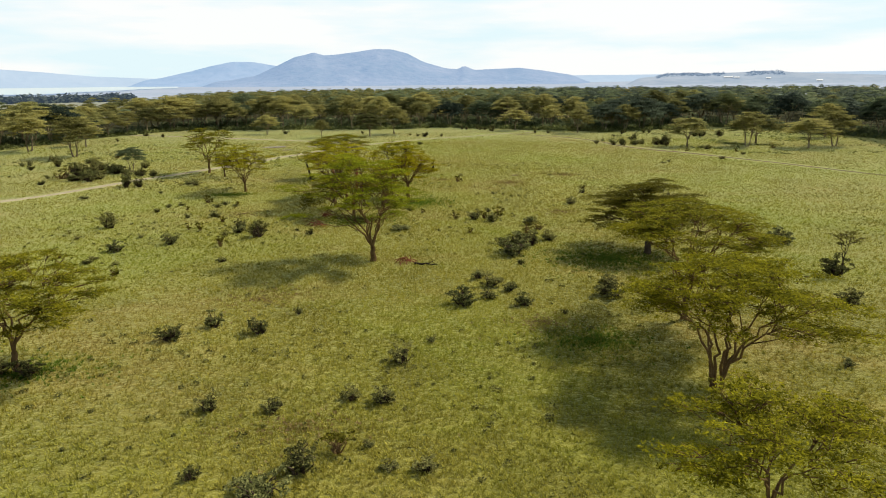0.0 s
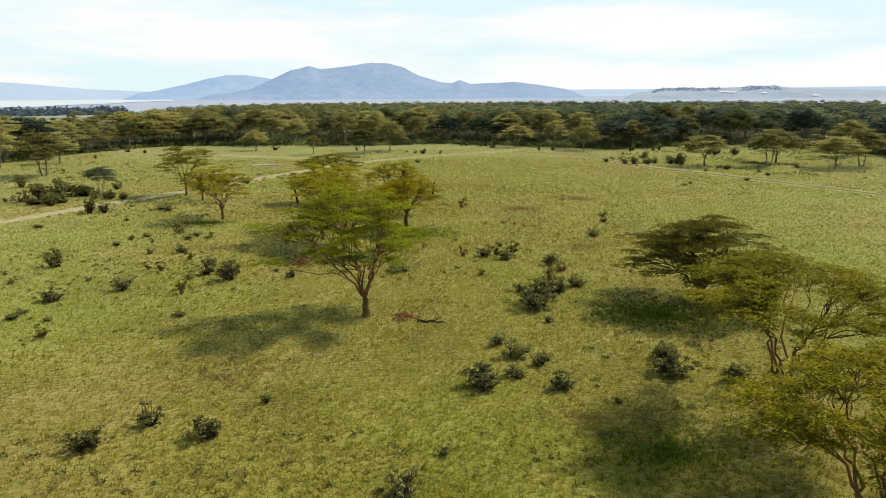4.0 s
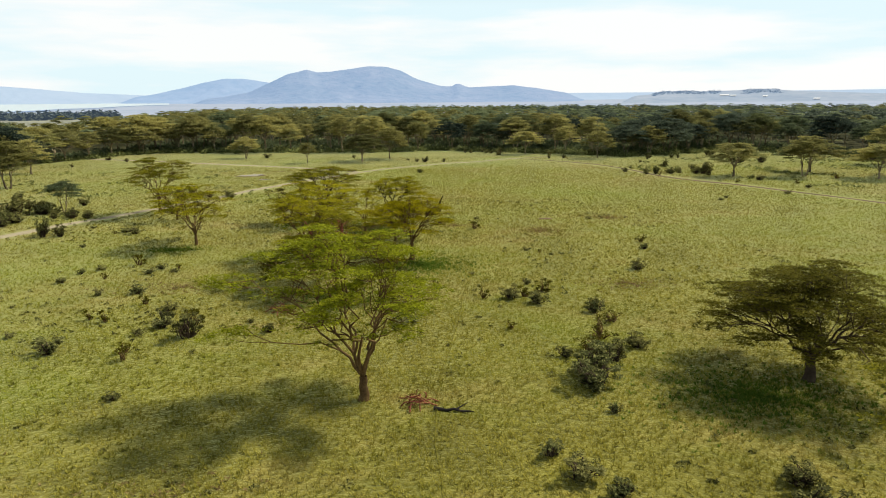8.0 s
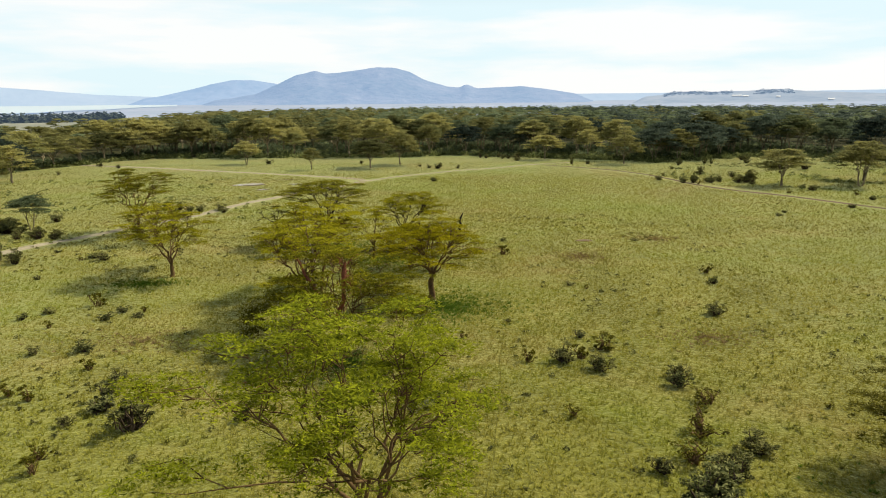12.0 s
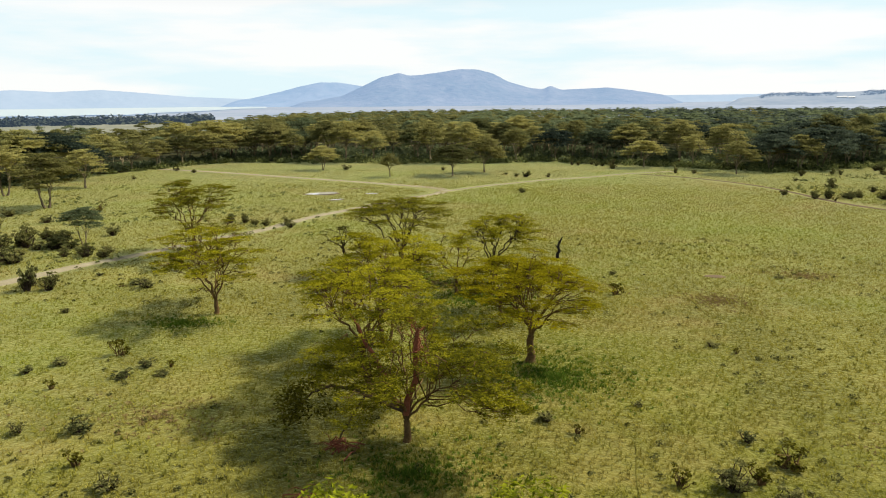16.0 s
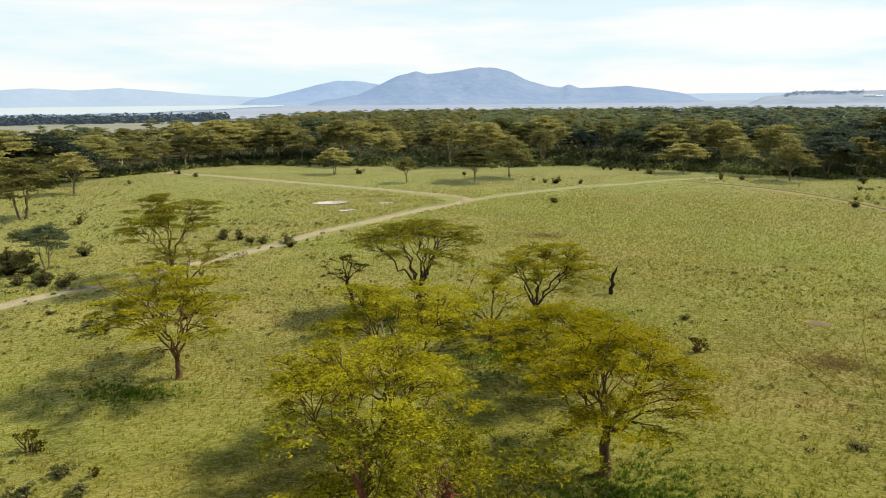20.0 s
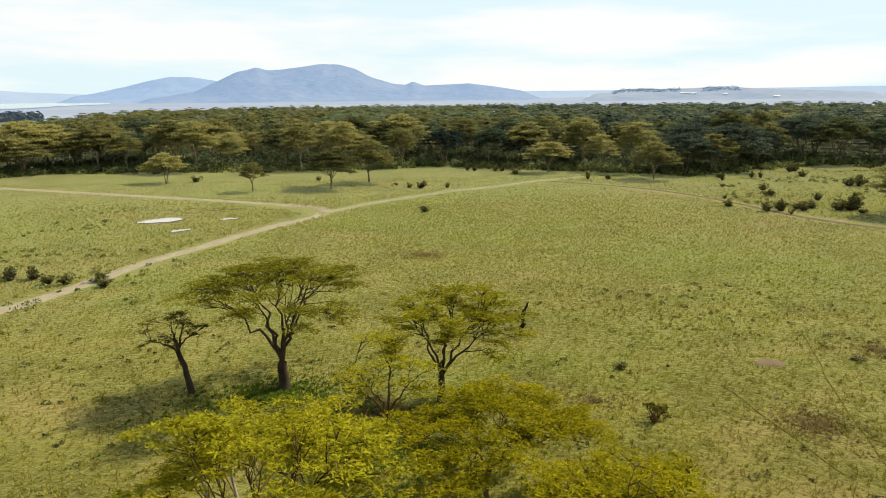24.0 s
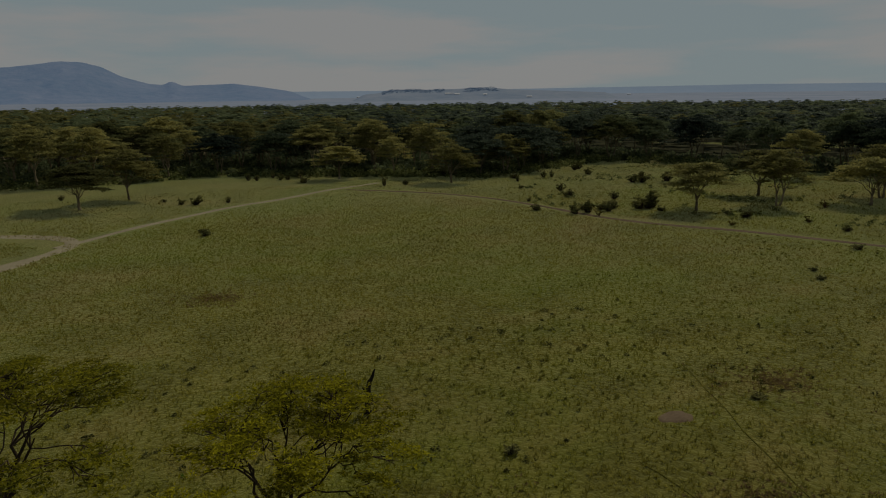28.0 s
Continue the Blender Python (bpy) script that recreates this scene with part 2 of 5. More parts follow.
FAR_WOOD = material("hazy_far_wood_leaves", (0.03, 0.04, 0.03), (0.085, 0.095, 0.06), 0.01, 0.1, 0.9, 0, True, island=0.4, emit=HAZE_GLOW, emit_strength=0.07)
ROOF = material("pale_sheet_roof", (0.62, 0.63, 0.64), (0.82, 0.82, 0.80), 0.1, 1.0, 0.5, 0, True)
# the lake's pale base colour imitates sky glare off the waves
LAKE = water("lake_water_sky_glare", (0.50, 0.58, 0.62), 0.45, 0.0)
PUDDLE = water("puddle_water", (0.52, 0.49, 0.42), 0.06)


# ---------------------------------------------------------------- mesh helpers
class Geo:
    """Collects vertices and four-cornered faces for one mesh."""

    def __init__(self):
        self.v, self.f, self.n = [], [], 0

    def add(self, v, f):
        self.v.append(np.asarray(v, float))
        self.f.append(np.asarray(f, int) + self.n)
        self.n += len(v)

    def arrays(self):
        return np.concatenate(self.v), np.concatenate(self.f)

    def mesh(self, name, mat, smooth=False):
        v, f = self.arrays()
        return mesh_of(name, v, f, mat, smooth)


def mesh_of(name, v, f, mat, smooth=False):
    me = bpy.data.meshes.new(name)
    k = f.shape[1]
    me.vertices.add(len(v))
    me.vertices.foreach_set("co", np.ascontiguousarray(v, dtype=np.float32).ravel())
    me.loops.add(f.size)
    me.loops.foreach_set("vertex_index", np.ascontiguousarray(f, dtype=np.int32).ravel())
    me.polygons.add(len(f))
    me.polygons.foreach_set("loop_start", np.arange(0, f.size, k, dtype=np.int32))
    if smooth:
        me.polygons.foreach_set("use_smooth", np.ones(len(f), dtype=bool))
    me.update(calc_edges=True)
    me.materials.append(mat)
    return me


def part(name, geo, mat, parent, label="", smooth=False):
    ob = new(name, geo.mesh(name, mat, smooth))
    ob.parent = parent
    return tagged(ob, label) if label else ob


def twin(ob, m):
    """A copy of a thing at the pose m, whatever the size of the thing copied."""
    return copy_thing(ob, m @ Matrix.Diagonal([1 / k for k in ob.scale] + [1]))


def ground_z(x, y):
    fade = np.clip(1.5 - np.hypot(x, np.asarray(y) - 150) / 400.0, 0, 1)
    return fade * (0.13 * np.sin(np.asarray(x) / 11.0 + 1) * np.cos(np.asarray(y) / 13.0) + 0.07 * np.sin(np.asarray(x) / 5.3 + np.asarray(y) / 7.1))


def gz(x, y):
    return float(ground_z(x, y))


def tube(geo, path, radii, sides=6):
    """A tapered tube along a path."""
    p = np.asarray(path, float)
    r = np.asarray(radii, float)
    d = np.gradient(p, axis=0)
    d /= np.linalg.norm(d, axis=1)[:, None] + 1e-9
    ref = np.array(min(((1.0, 0.0, 0.0), (0.0, 1.0, 0.0), (0.0, 0.0, 1.0), (0.7, 0.7, 0.0), (0.7, -0.7, 0.0)), key=lambda c: np.abs(d @ np.array(c)).max()))
    u = np.cross(d, ref)
    u /= np.linalg.norm(u, axis=1)[:, None] + 1e-9
    w = np.cross(d, u)
    a = np.arange(sides) * 2 * np.pi / sides
    v = p[:, None] + r[:, None, None] * (np.cos(a)[None, :, None] * u[:, None] + np.sin(a)[None, :, None] * w[:, None])
    i = np.arange(len(p) - 1)[:, None] * sides
    j = np.arange(sides)[None, :]
    k = (j + 1) % sides
    f = np.stack([i + j, i + k, i + sides + k, i + sides + j], -1).reshape(-1, 4)
    geo.add(v.reshape(-1, 3), f)


def bend(a, b, rng, steps=5, wobble=0.06, rise=0.0):
    """A crooked path from a to b; rise lifts its middle."""
    a, b = np.asarray(a, float), np.asarray(b, float)
    s = np.linspace(0, 1, steps)[:, None]
    p = a + (b - a) * s
    size = np.linalg.norm(b - a)
    arch = np.sin(np.pi * s)
    p = p + rng.normal(0, wobble * size, (steps, 3)) * arch
    p[:, 2:3] += arch * rise * size
    return p


def leaves(geo, centre, size, rng, flat=0.35, slim=0.42):
    """Pointed four-cornered leaf sprays at the given centres, mostly level."""
    n = len(centre)
    a = rng.uniform(0, 2 * np.pi, n)
    t = rng.normal(0, flat, n)
    u = np.stack([np.cos(a) * np.cos(t), np.sin(a) * np.cos(t), np.sin(t)], 1)
    side = np.stack([-np.sin(a), np.cos(a), np.zeros(n)], 1)
    roll = rng.normal(0, flat * 1.3, n)[:, None]
    side = side * np.cos(roll) + np.cross(u, side) * np.sin(roll)
    s = (size * rng.uniform(0.55, 1.35, n))[:, None]
    v = np.stack([centre - u * s * 0.5, centre + side * s * slim * 0.5 + u * s * 0.1, centre + u * s * 0.5, centre - side * s * slim * 0.5 + u * s * 0.1], 1)
    geo.add(v.reshape(-1, 3), np.arange(4 * n).reshape(n, 4))


# ---------------------------------------------------------------- ground, track, water
def axis(lo, hi, step, reach):
    """Grid lines: close between lo and hi, then wider and wider out to the reach."""
    near = np.arange(lo, hi + step, step)
    out, d = [], step
    x = near[-1]
    while x < reach:
        d *= 1.35
        x += d
        out.append(min(x, reach))
    x, d, left = near[0], step, []
    while x > -reach:
        d *= 1.35
        x -= d
        left.append(max(x, -reach))
    return np.concatenate([left[::-1], near, out])


def sheet(xs, ys, height):
    x, y = np.meshgrid(xs, ys)
    v = np.stack([x, y, height(x, y)], -1).reshape(-1, 3)
    nx = len(xs)
    i = (np.arange(len(ys) - 1)[:, None] * nx + np.arange(nx - 1)[None, :]).ravel()
    return v, np.stack([i, i + 1, i + nx + 1, i + nx], 1)


v, f = sheet(axis(-150, 150, 2.0, 4900), axis(-20, 340, 2.0, 4900), ground_z)
tagged(new("ground", mesh_of("ground", v, f, GROUND, True)), "flat savanna ground of olive and straw-coloured turf", "ground", kind="structure")


def smooth_line(points, step=1.5):
    p = np.asarray(points, float)
    for _ in range(3):
        q = np.empty((2 * len(p) - 2, 2))
        q[0::2], q[1::2] = 0.75 * p[:-1] + 0.25 * p[1:], 0.25 * p[:-1] + 0.75 * p[1:]
        p = np.concatenate([p[:1], q, p[-1:]])
    s = np.concatenate([[0], np.cumsum(np.hypot(*np.diff(p, axis=0).T))])
    t = np.arange(0, s[-1], step)
    return np.stack([np.interp(t, s, p[:, 0]), np.interp(t, s, p[:, 1])], 1)


def track(name, label, points, width, seed, ruts=True, mat=EARTH):
    """A worn strip with ragged edges, its two wheel lines a little lower than the crown."""
    rng = np.random.default_rng(seed)
    p = smooth_line(points)
    if not ruts:
        k = np.arange(len(p))
        p = p + np.stack([0.2 * np.sin(k * 0.31 + seed) + 0.07 * np.sin(k * 1.35), 0.1 * np.sin(k * 0.8)], 1)
    d = np.gradient(p, axis=0)
    d /= np.linalg.norm(d, axis=1)[:, None]
    side = np.stack([-d[:, 1], d[:, 0]], 1)
    across = np.linspace(-1, 1, 9)
    edge = 1 + 0.22 * np.convolve(rng.normal(0, 1, len(p) + 6), np.ones(4) / 4, "same")[:len(p)]
    q = p[:, None] + side[:, None] * (across[None, :, None] * (width / 2 * edge)[:, None, None])
    sink = np.array([0.0, 0.035, 0.012, 0.02, 0.045, 0.02, 0.012, 0.035, 0.0]) if ruts else np.full(9, 0.02)
    z = ground_z(q[..., 0], q[..., 1]) + 0.03 + sink[None]
    z[:, (0, -1)] -= 0.05
    v = np.concatenate([q, z[..., None]], -1).reshape(-1, 3)
    i = (np.arange(len(p) - 1)[:, None] * 9 + np.arange(8)[None]).ravel()
    fa = np.stack([i, i + 1, i + 10, i + 9], 1)
    return tagged(new(name, mesh_of(name, v, fa, mat, True)), label, "dirt track", kind="structure")


track("road", "pale dusty two-wheel dirt track through the grass", [(-110, 92), (-95, 119), (-85.2, 133.5), (-77, 148), (-72, 158), (-70.6, 164), (-65, 172.5), (-55, 193), (-50.5, 207), (-44, 219), (-40.8, 227), (-33, 240), (-28.6, 247.2), (-27.4, 251.4), (-28.8, 256.2), (-34, 260.5), (-48, 267), (-70, 278.5), (-90, 288), (-122, 303), (-150, 315)], 2.7, 3)
track("road_branch", "narrow dirt track running off towards the woods", [(-30, 249), (-25, 254), (-14, 266), (-1, 278), (14.5, 288), (28, 297), (40, 303)], 1.7, 4)
track("road_east", "worn earth track with a low grassy bank along the woodland", [(28, 293), (35, 287), (47, 276), (54, 264), (57.5, 250), (60, 234), (66.5, 222), (73.5, 215), (83.6, 196), (98, 165), (120, 125)], 1.5, 5, mat=MUD)


for points, seed in (([(24.5, 172), (23.2, 168), (19.2, 158), (16.3, 150.4), (15, 146)], 21), ([(11, 160), (11.4, 157.7), (12.1, 150.8), (12.4, 146)], 22), ([(0.5, 118), (-0.2, 112), (-1.6, 101), (-2.7, 91.7), (-3.2, 84), (-3.4, 77), (-3.0, 70)], 23)):
    track("footpath", "narrow trodden game path through the grass", points, 0.09, seed, False, PATH)


def blot(x, y, rx, ry, turn, rng, n=26):
    a = np.arange(n) * 2 * np.pi / n
    r = 1 + 0.14 * np.sin(2 * a + rng.uniform(0, 6)) + 0.1 * np.sin(3 * a + rng.uniform(0, 6)) + 0.05 * np.sin(7 * a + rng.uniform(0, 6))
    px, py = rx * r * np.cos(a), ry * r * np.sin(a)
    c, s = math.cos(turn), math.sin(turn)
    return np.stack([x + c * px - s * py, y + s * px + c * py], 1)


def flat_patch(name, label, category, x, y, rx, ry, turn, mat, seed, lift=0.03, dome=0.0, kind="structure"):
    """A low ragged sheet that lies on the ground, its rim sunk into the turf."""
    rng = np.random.default_rng(seed)
    rim = blot(x, y, rx, ry, turn, rng)
    n, rings = len(rim), 5
    vs = []
    for k in range(rings):
        s = 1 - k / rings
        q = np.array([x, y]) + (rim - np.array([x, y])) * s
        h = ground_z(q[:, 0], q[:, 1]) + lift + dome * (1 - s * s) + (rng.normal(0, dome * 0.12, n) if dome else 0)
        if k == 0:
            h = h - lift - 0.03
        vs.append(np.column_stack([q, h]))
    v = np.concatenate(vs)
    i, j = np.arange(n), (np.arange(n) + 1) % n
    fa = [np.stack([i + k * n, j + k * n, j + (k + 1) * n, i + (k + 1) * n], 1) for k in range(rings - 1)]
    last = (rings - 1) * n
    half = n // 2
    fa.append(np.array([[last + a, last + a + 1, last + n - 2 - a, last + n - 1 - a] for a in range(half - 1)]))
    ob = new(name, mesh_of(name, v, np.concatenate(fa), mat, True))
    return tagged(ob, label, category, kind=kind)


for x, y, rx, ry, turn, seed in ((-57.6, 244.0, 3.8, 2.4, 0.75, 1), (-45.4, 244.3, 1.6, 0.8, 0.3, 2), (-51.4, 233.6, 1.7, 0.8, 0.5, 3)):
    flat_patch("mud_rim", "damp bare mud round a rain puddle", "mud", x, y, rx * 1.25, ry * 1.5, turn, MUD, seed, 0.02)
    rng = np.random.default_rng(seed)
    rim = blot(x, y, rx, ry, turn, rng)
    half = len(rim) // 2
    z = max(gz(px, py) for px, py in rim) + 0.07
    v = np.column_stack([rim, np.full(len(rim), z)])
    fa = np.array([[a, a + 1, len(rim) - 2 - a, len(rim) - 1 - a] for a in range(half - 1)])
    tagged(new("puddle", mesh_of("puddle", v, fa, PUDDLE)), "still rain puddle reflecting the pale sky in the grass", "puddle", "rain puddles", "structure")
flat_patch("bare_patch", "worn patch of pale bare earth in the turf", "bare earth", 17.2, 164.0, 1.5, 0.9, 0.2, MUD, 7, 0.03, 0.06)
flat_patch("bare_patch", "dark damp hollow of bare earth beside the puddles", "bare earth", -49.5, 255.3, 4.2, 0.7, 0.35, MUD, 8, 0.03)

# the far plain, the lake and the hills that close the view
CX, CY = -5.0, 64.0


def polar(az, dist):
    a = np.radians(az)
    return CX + np.sin(a) * dist, CY + np.cos(a) * dist


def fan(name, label, category, az, dist, height, mat):
    """A piece of far country, laid out by bearing and distance from the plain."""
    a, d = np.meshgrid(az, dist)
    x, y = polar(a, d)
    v = np.stack([x, y, height(a, d)], -1).reshape(-1, 3)
    n = len(az)
    i = (np.arange(len(dist) - 1)[:, None] * n + np.arange(n - 1)[None]).ravel()
    return tagged(new(name, mesh_of(name, v, np.stack([i, i + 1, i + n + 1, i + n], 1), mat, True)), label, category, kind="structure")


def lattice(i, j, seed):
    h = np.sin(i * 127.1 + j * 311.7 + seed * 74.7) * 43758.5453
    return h - np.floor(h)


def fbm(x, y, octaves=5, seed=1):
    """Smooth broken noise about 0, of many sizes."""
    total, size, top = 0.0, 1.0, 0.0
    for _ in range(octaves):
        i, j = np.floor(x), np.floor(y)
        u, w = x - i, y - j
        u, w = u * u * (3 - 2 * u), w * w * (3 - 2 * w)
        a = lattice(i, j, seed) * (1 - u) + lattice(i + 1, j, seed) * u
        b = lattice(i, j + 1, seed) * (1 - u) + lattice(i + 1, j + 1, seed) * u
        total, top = total + size * (a * (1 - w) + b * w - 0.5), top + size
        x, y, size = x * 2.03 + 7.1, y * 2.03 + 3.3, size * 0.5
    return 2 * total / top


def ripple(a, d):
    return fbm(a * 0.35, d / 330.0)


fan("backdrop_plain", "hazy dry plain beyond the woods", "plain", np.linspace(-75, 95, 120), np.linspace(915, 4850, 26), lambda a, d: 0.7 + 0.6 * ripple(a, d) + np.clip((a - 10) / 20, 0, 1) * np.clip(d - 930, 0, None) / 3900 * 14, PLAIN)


fan("backdrop_clearing", "pale open turf with a faint haze glow beyond the woodland", "plain", np.linspace(-75, -12, 80), np.linspace(430, 920, 24), lambda a, d: np.where(d < np.interp(a, (-80, -46, -30, -23, -18, -10), (320, 385, 425, 580, 820, 900)) - 10, -1.5, 0.5 + 0.3 * ripple(a, d)), CLEARING)


def lake():
    az = np.linspace(-70, -20.4, 60)
    near = 1500 + 1500 * np.clip((az + 33) / 12.5, 0, 1) ** 2 + 60 * np.sin(az * 1.3)
    s = np.linspace(0, 1, 8)[:, None]
    d = near[None] + (4700 - near)[None] * s
    x, y = polar(np.broadcast_to(az, d.shape), d)
    v = np.stack([x, y, np.full(d.shape, 2.8)], -1).reshape(-1, 3)
    n = len(az)
    i = (np.arange(7)[:, None] * n + np.arange(n - 1)[None]).ravel()
    tagged(new("water_lake", mesh_of("water_lake", v, np.stack([i, i + 1, i + n + 1, i + n], 1), LAKE)), "wide pale lake gleaming beyond the woods", "lake", kind="structure")


lake()


RISE = {}


def ridge(name, label, bearings, angles, dist, depth, mat, rough=0.16, step=0.10):
    """A range of hills: crest angles in degrees above the level, by bearing; gullied flanks in front and behind."""
    az = np.arange(bearings[0], bearings[-1], step)
    crest = np.interp(az, bearings, angles)
    k = np.ones(5) / 5
    crest = np.convolve(np.pad(crest, 2, mode="edge"), k, "valid")
    ends = np.clip(np.minimum(az - az[0], az[-1] - az) / 1.6, 0, 1)
    top = np.tan(np.radians(crest)) * dist + 22.0 * ends * ends * (3 - 2 * ends)
    ds = np.linspace(dist - depth, dist + depth * 0.5, 44)

    def height(a, d):
        s = (d - dist) / np.where(d < dist, depth, depth * 0.5)
        body = np.clip(1 - np.abs(s), 0, 1) ** 1.35
        t = np.broadcast_to(np.interp(a[0], az, top), a.shape)
        across = np.radians(a) * dist
        rib = fbm(across / 420.0, d / 520.0, 5, 3)
        crag = fbm(across / 90.0, d / 120.0, 3, 5)
        return t * np.clip(body + (rib * 0.9 + crag * 0.25) * rough * 4 * body * (1 - body) * 1.2, 0, 1.0) + crag * 0.012 * t - 2.0

    RISE[name] = lambda a, d: height(np.atleast_2d(a), np.atleast_2d(d))[0]
    return fan(name, label, "hills", az, ds, height, mat)


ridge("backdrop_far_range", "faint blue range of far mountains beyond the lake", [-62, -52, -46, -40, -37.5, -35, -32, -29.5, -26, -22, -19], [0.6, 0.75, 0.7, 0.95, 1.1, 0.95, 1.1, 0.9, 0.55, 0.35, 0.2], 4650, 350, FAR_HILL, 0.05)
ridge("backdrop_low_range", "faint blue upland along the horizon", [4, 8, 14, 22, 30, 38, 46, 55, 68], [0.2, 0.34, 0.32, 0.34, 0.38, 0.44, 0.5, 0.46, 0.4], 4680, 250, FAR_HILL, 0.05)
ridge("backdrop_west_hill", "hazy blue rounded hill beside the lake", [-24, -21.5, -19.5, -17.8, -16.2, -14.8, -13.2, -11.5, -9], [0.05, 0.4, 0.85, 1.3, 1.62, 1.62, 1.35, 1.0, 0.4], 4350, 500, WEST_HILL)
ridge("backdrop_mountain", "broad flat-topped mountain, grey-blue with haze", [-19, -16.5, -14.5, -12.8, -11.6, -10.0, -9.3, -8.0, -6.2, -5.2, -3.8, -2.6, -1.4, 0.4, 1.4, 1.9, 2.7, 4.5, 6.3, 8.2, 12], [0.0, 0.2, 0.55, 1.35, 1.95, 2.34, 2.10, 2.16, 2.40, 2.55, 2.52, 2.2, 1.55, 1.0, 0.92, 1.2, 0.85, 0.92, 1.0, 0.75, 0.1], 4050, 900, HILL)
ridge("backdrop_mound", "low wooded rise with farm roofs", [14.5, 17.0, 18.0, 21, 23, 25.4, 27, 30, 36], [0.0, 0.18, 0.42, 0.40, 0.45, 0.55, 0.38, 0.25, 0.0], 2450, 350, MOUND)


# ---------------------------------------------------------------- trees
def crown_pads(H, R, rng, count, tier, droop, span, rim):
    """Level leaf plates of a tiered umbrella crown: centre, radius."""
    pads = []
    tries = 0
    while len(pads) < count and tries < 4000:
        tries += 1
        a, r = rng.uniform(0, 2 * np.pi), R * rng.uniform(0.0, 1.0) ** rim * 0.92
        lump = 0.90 + 0.15 * math.sin(2 * a + H) + 0.11 * math.sin(3 * a + 2 * R)
        r *= lump
        drop = droop * (r / R) ** 2.4 + 2.9 * tier * rng.uniform(0, 1) ** 1.4 * (0.45 + 0.75 * r / R)
        z = H * (0.97 - 0.68 * (1 - math.exp(-drop / 0.68)))
        size = R * rng.uniform(*span)
        p = np.array([r * math.cos(a), r * math.sin(a), z])
        if all(np.linalg.norm((p - q) * np.array([0.8, 0.8, 2.6])) > 0.7 * max(size, s) for q, s in pads):
            pads.append((p, size))
    return pads


def plate(crown, p, s, way, rng, tufts, per, leaf, tilt, slim):
    """One thin level plate of foliage: many small tufts, drawn out along the branch, gathered in fingers with gaps between."""
    n = max(3, int(tufts * s * s))
    finger = rng.uniform(0, 2 * np.pi) + np.arange(7) * np.pi / 3.5 + rng.normal(0, 0.2, 7)
    which = rng.integers(0, 7, n)
    a = finger[which] + rng.normal(0, 0.34, n)
    q = rng.uniform(0.02, 1, n) ** 0.6 * rng.uniform(0.7, 1.25, 7)[which]
    u, w = 1.35 * s * q * np.cos(a), 0.9 * s * q * np.sin(a)
    z = rng.normal(0, 0.03 * s, n) + 0.14 * s * (0.55 - q * q) + 0.05 * s * np.sin(which * 2.3)
    c = p + np.stack([way[0] * u - way[1] * w, way[1] * u + way[0] * w, z], 1)
    wide = leaf * rng.uniform(0.75, 1.35, n)
    c = np.repeat(c, per, axis=0) + rng.normal(0, 1, (n * per, 3)) * np.repeat(wide, per)[:, None] * np.array([0.72, 0.72, 0.13])
    leaves(crown, c, leaf, rng, tilt, slim)


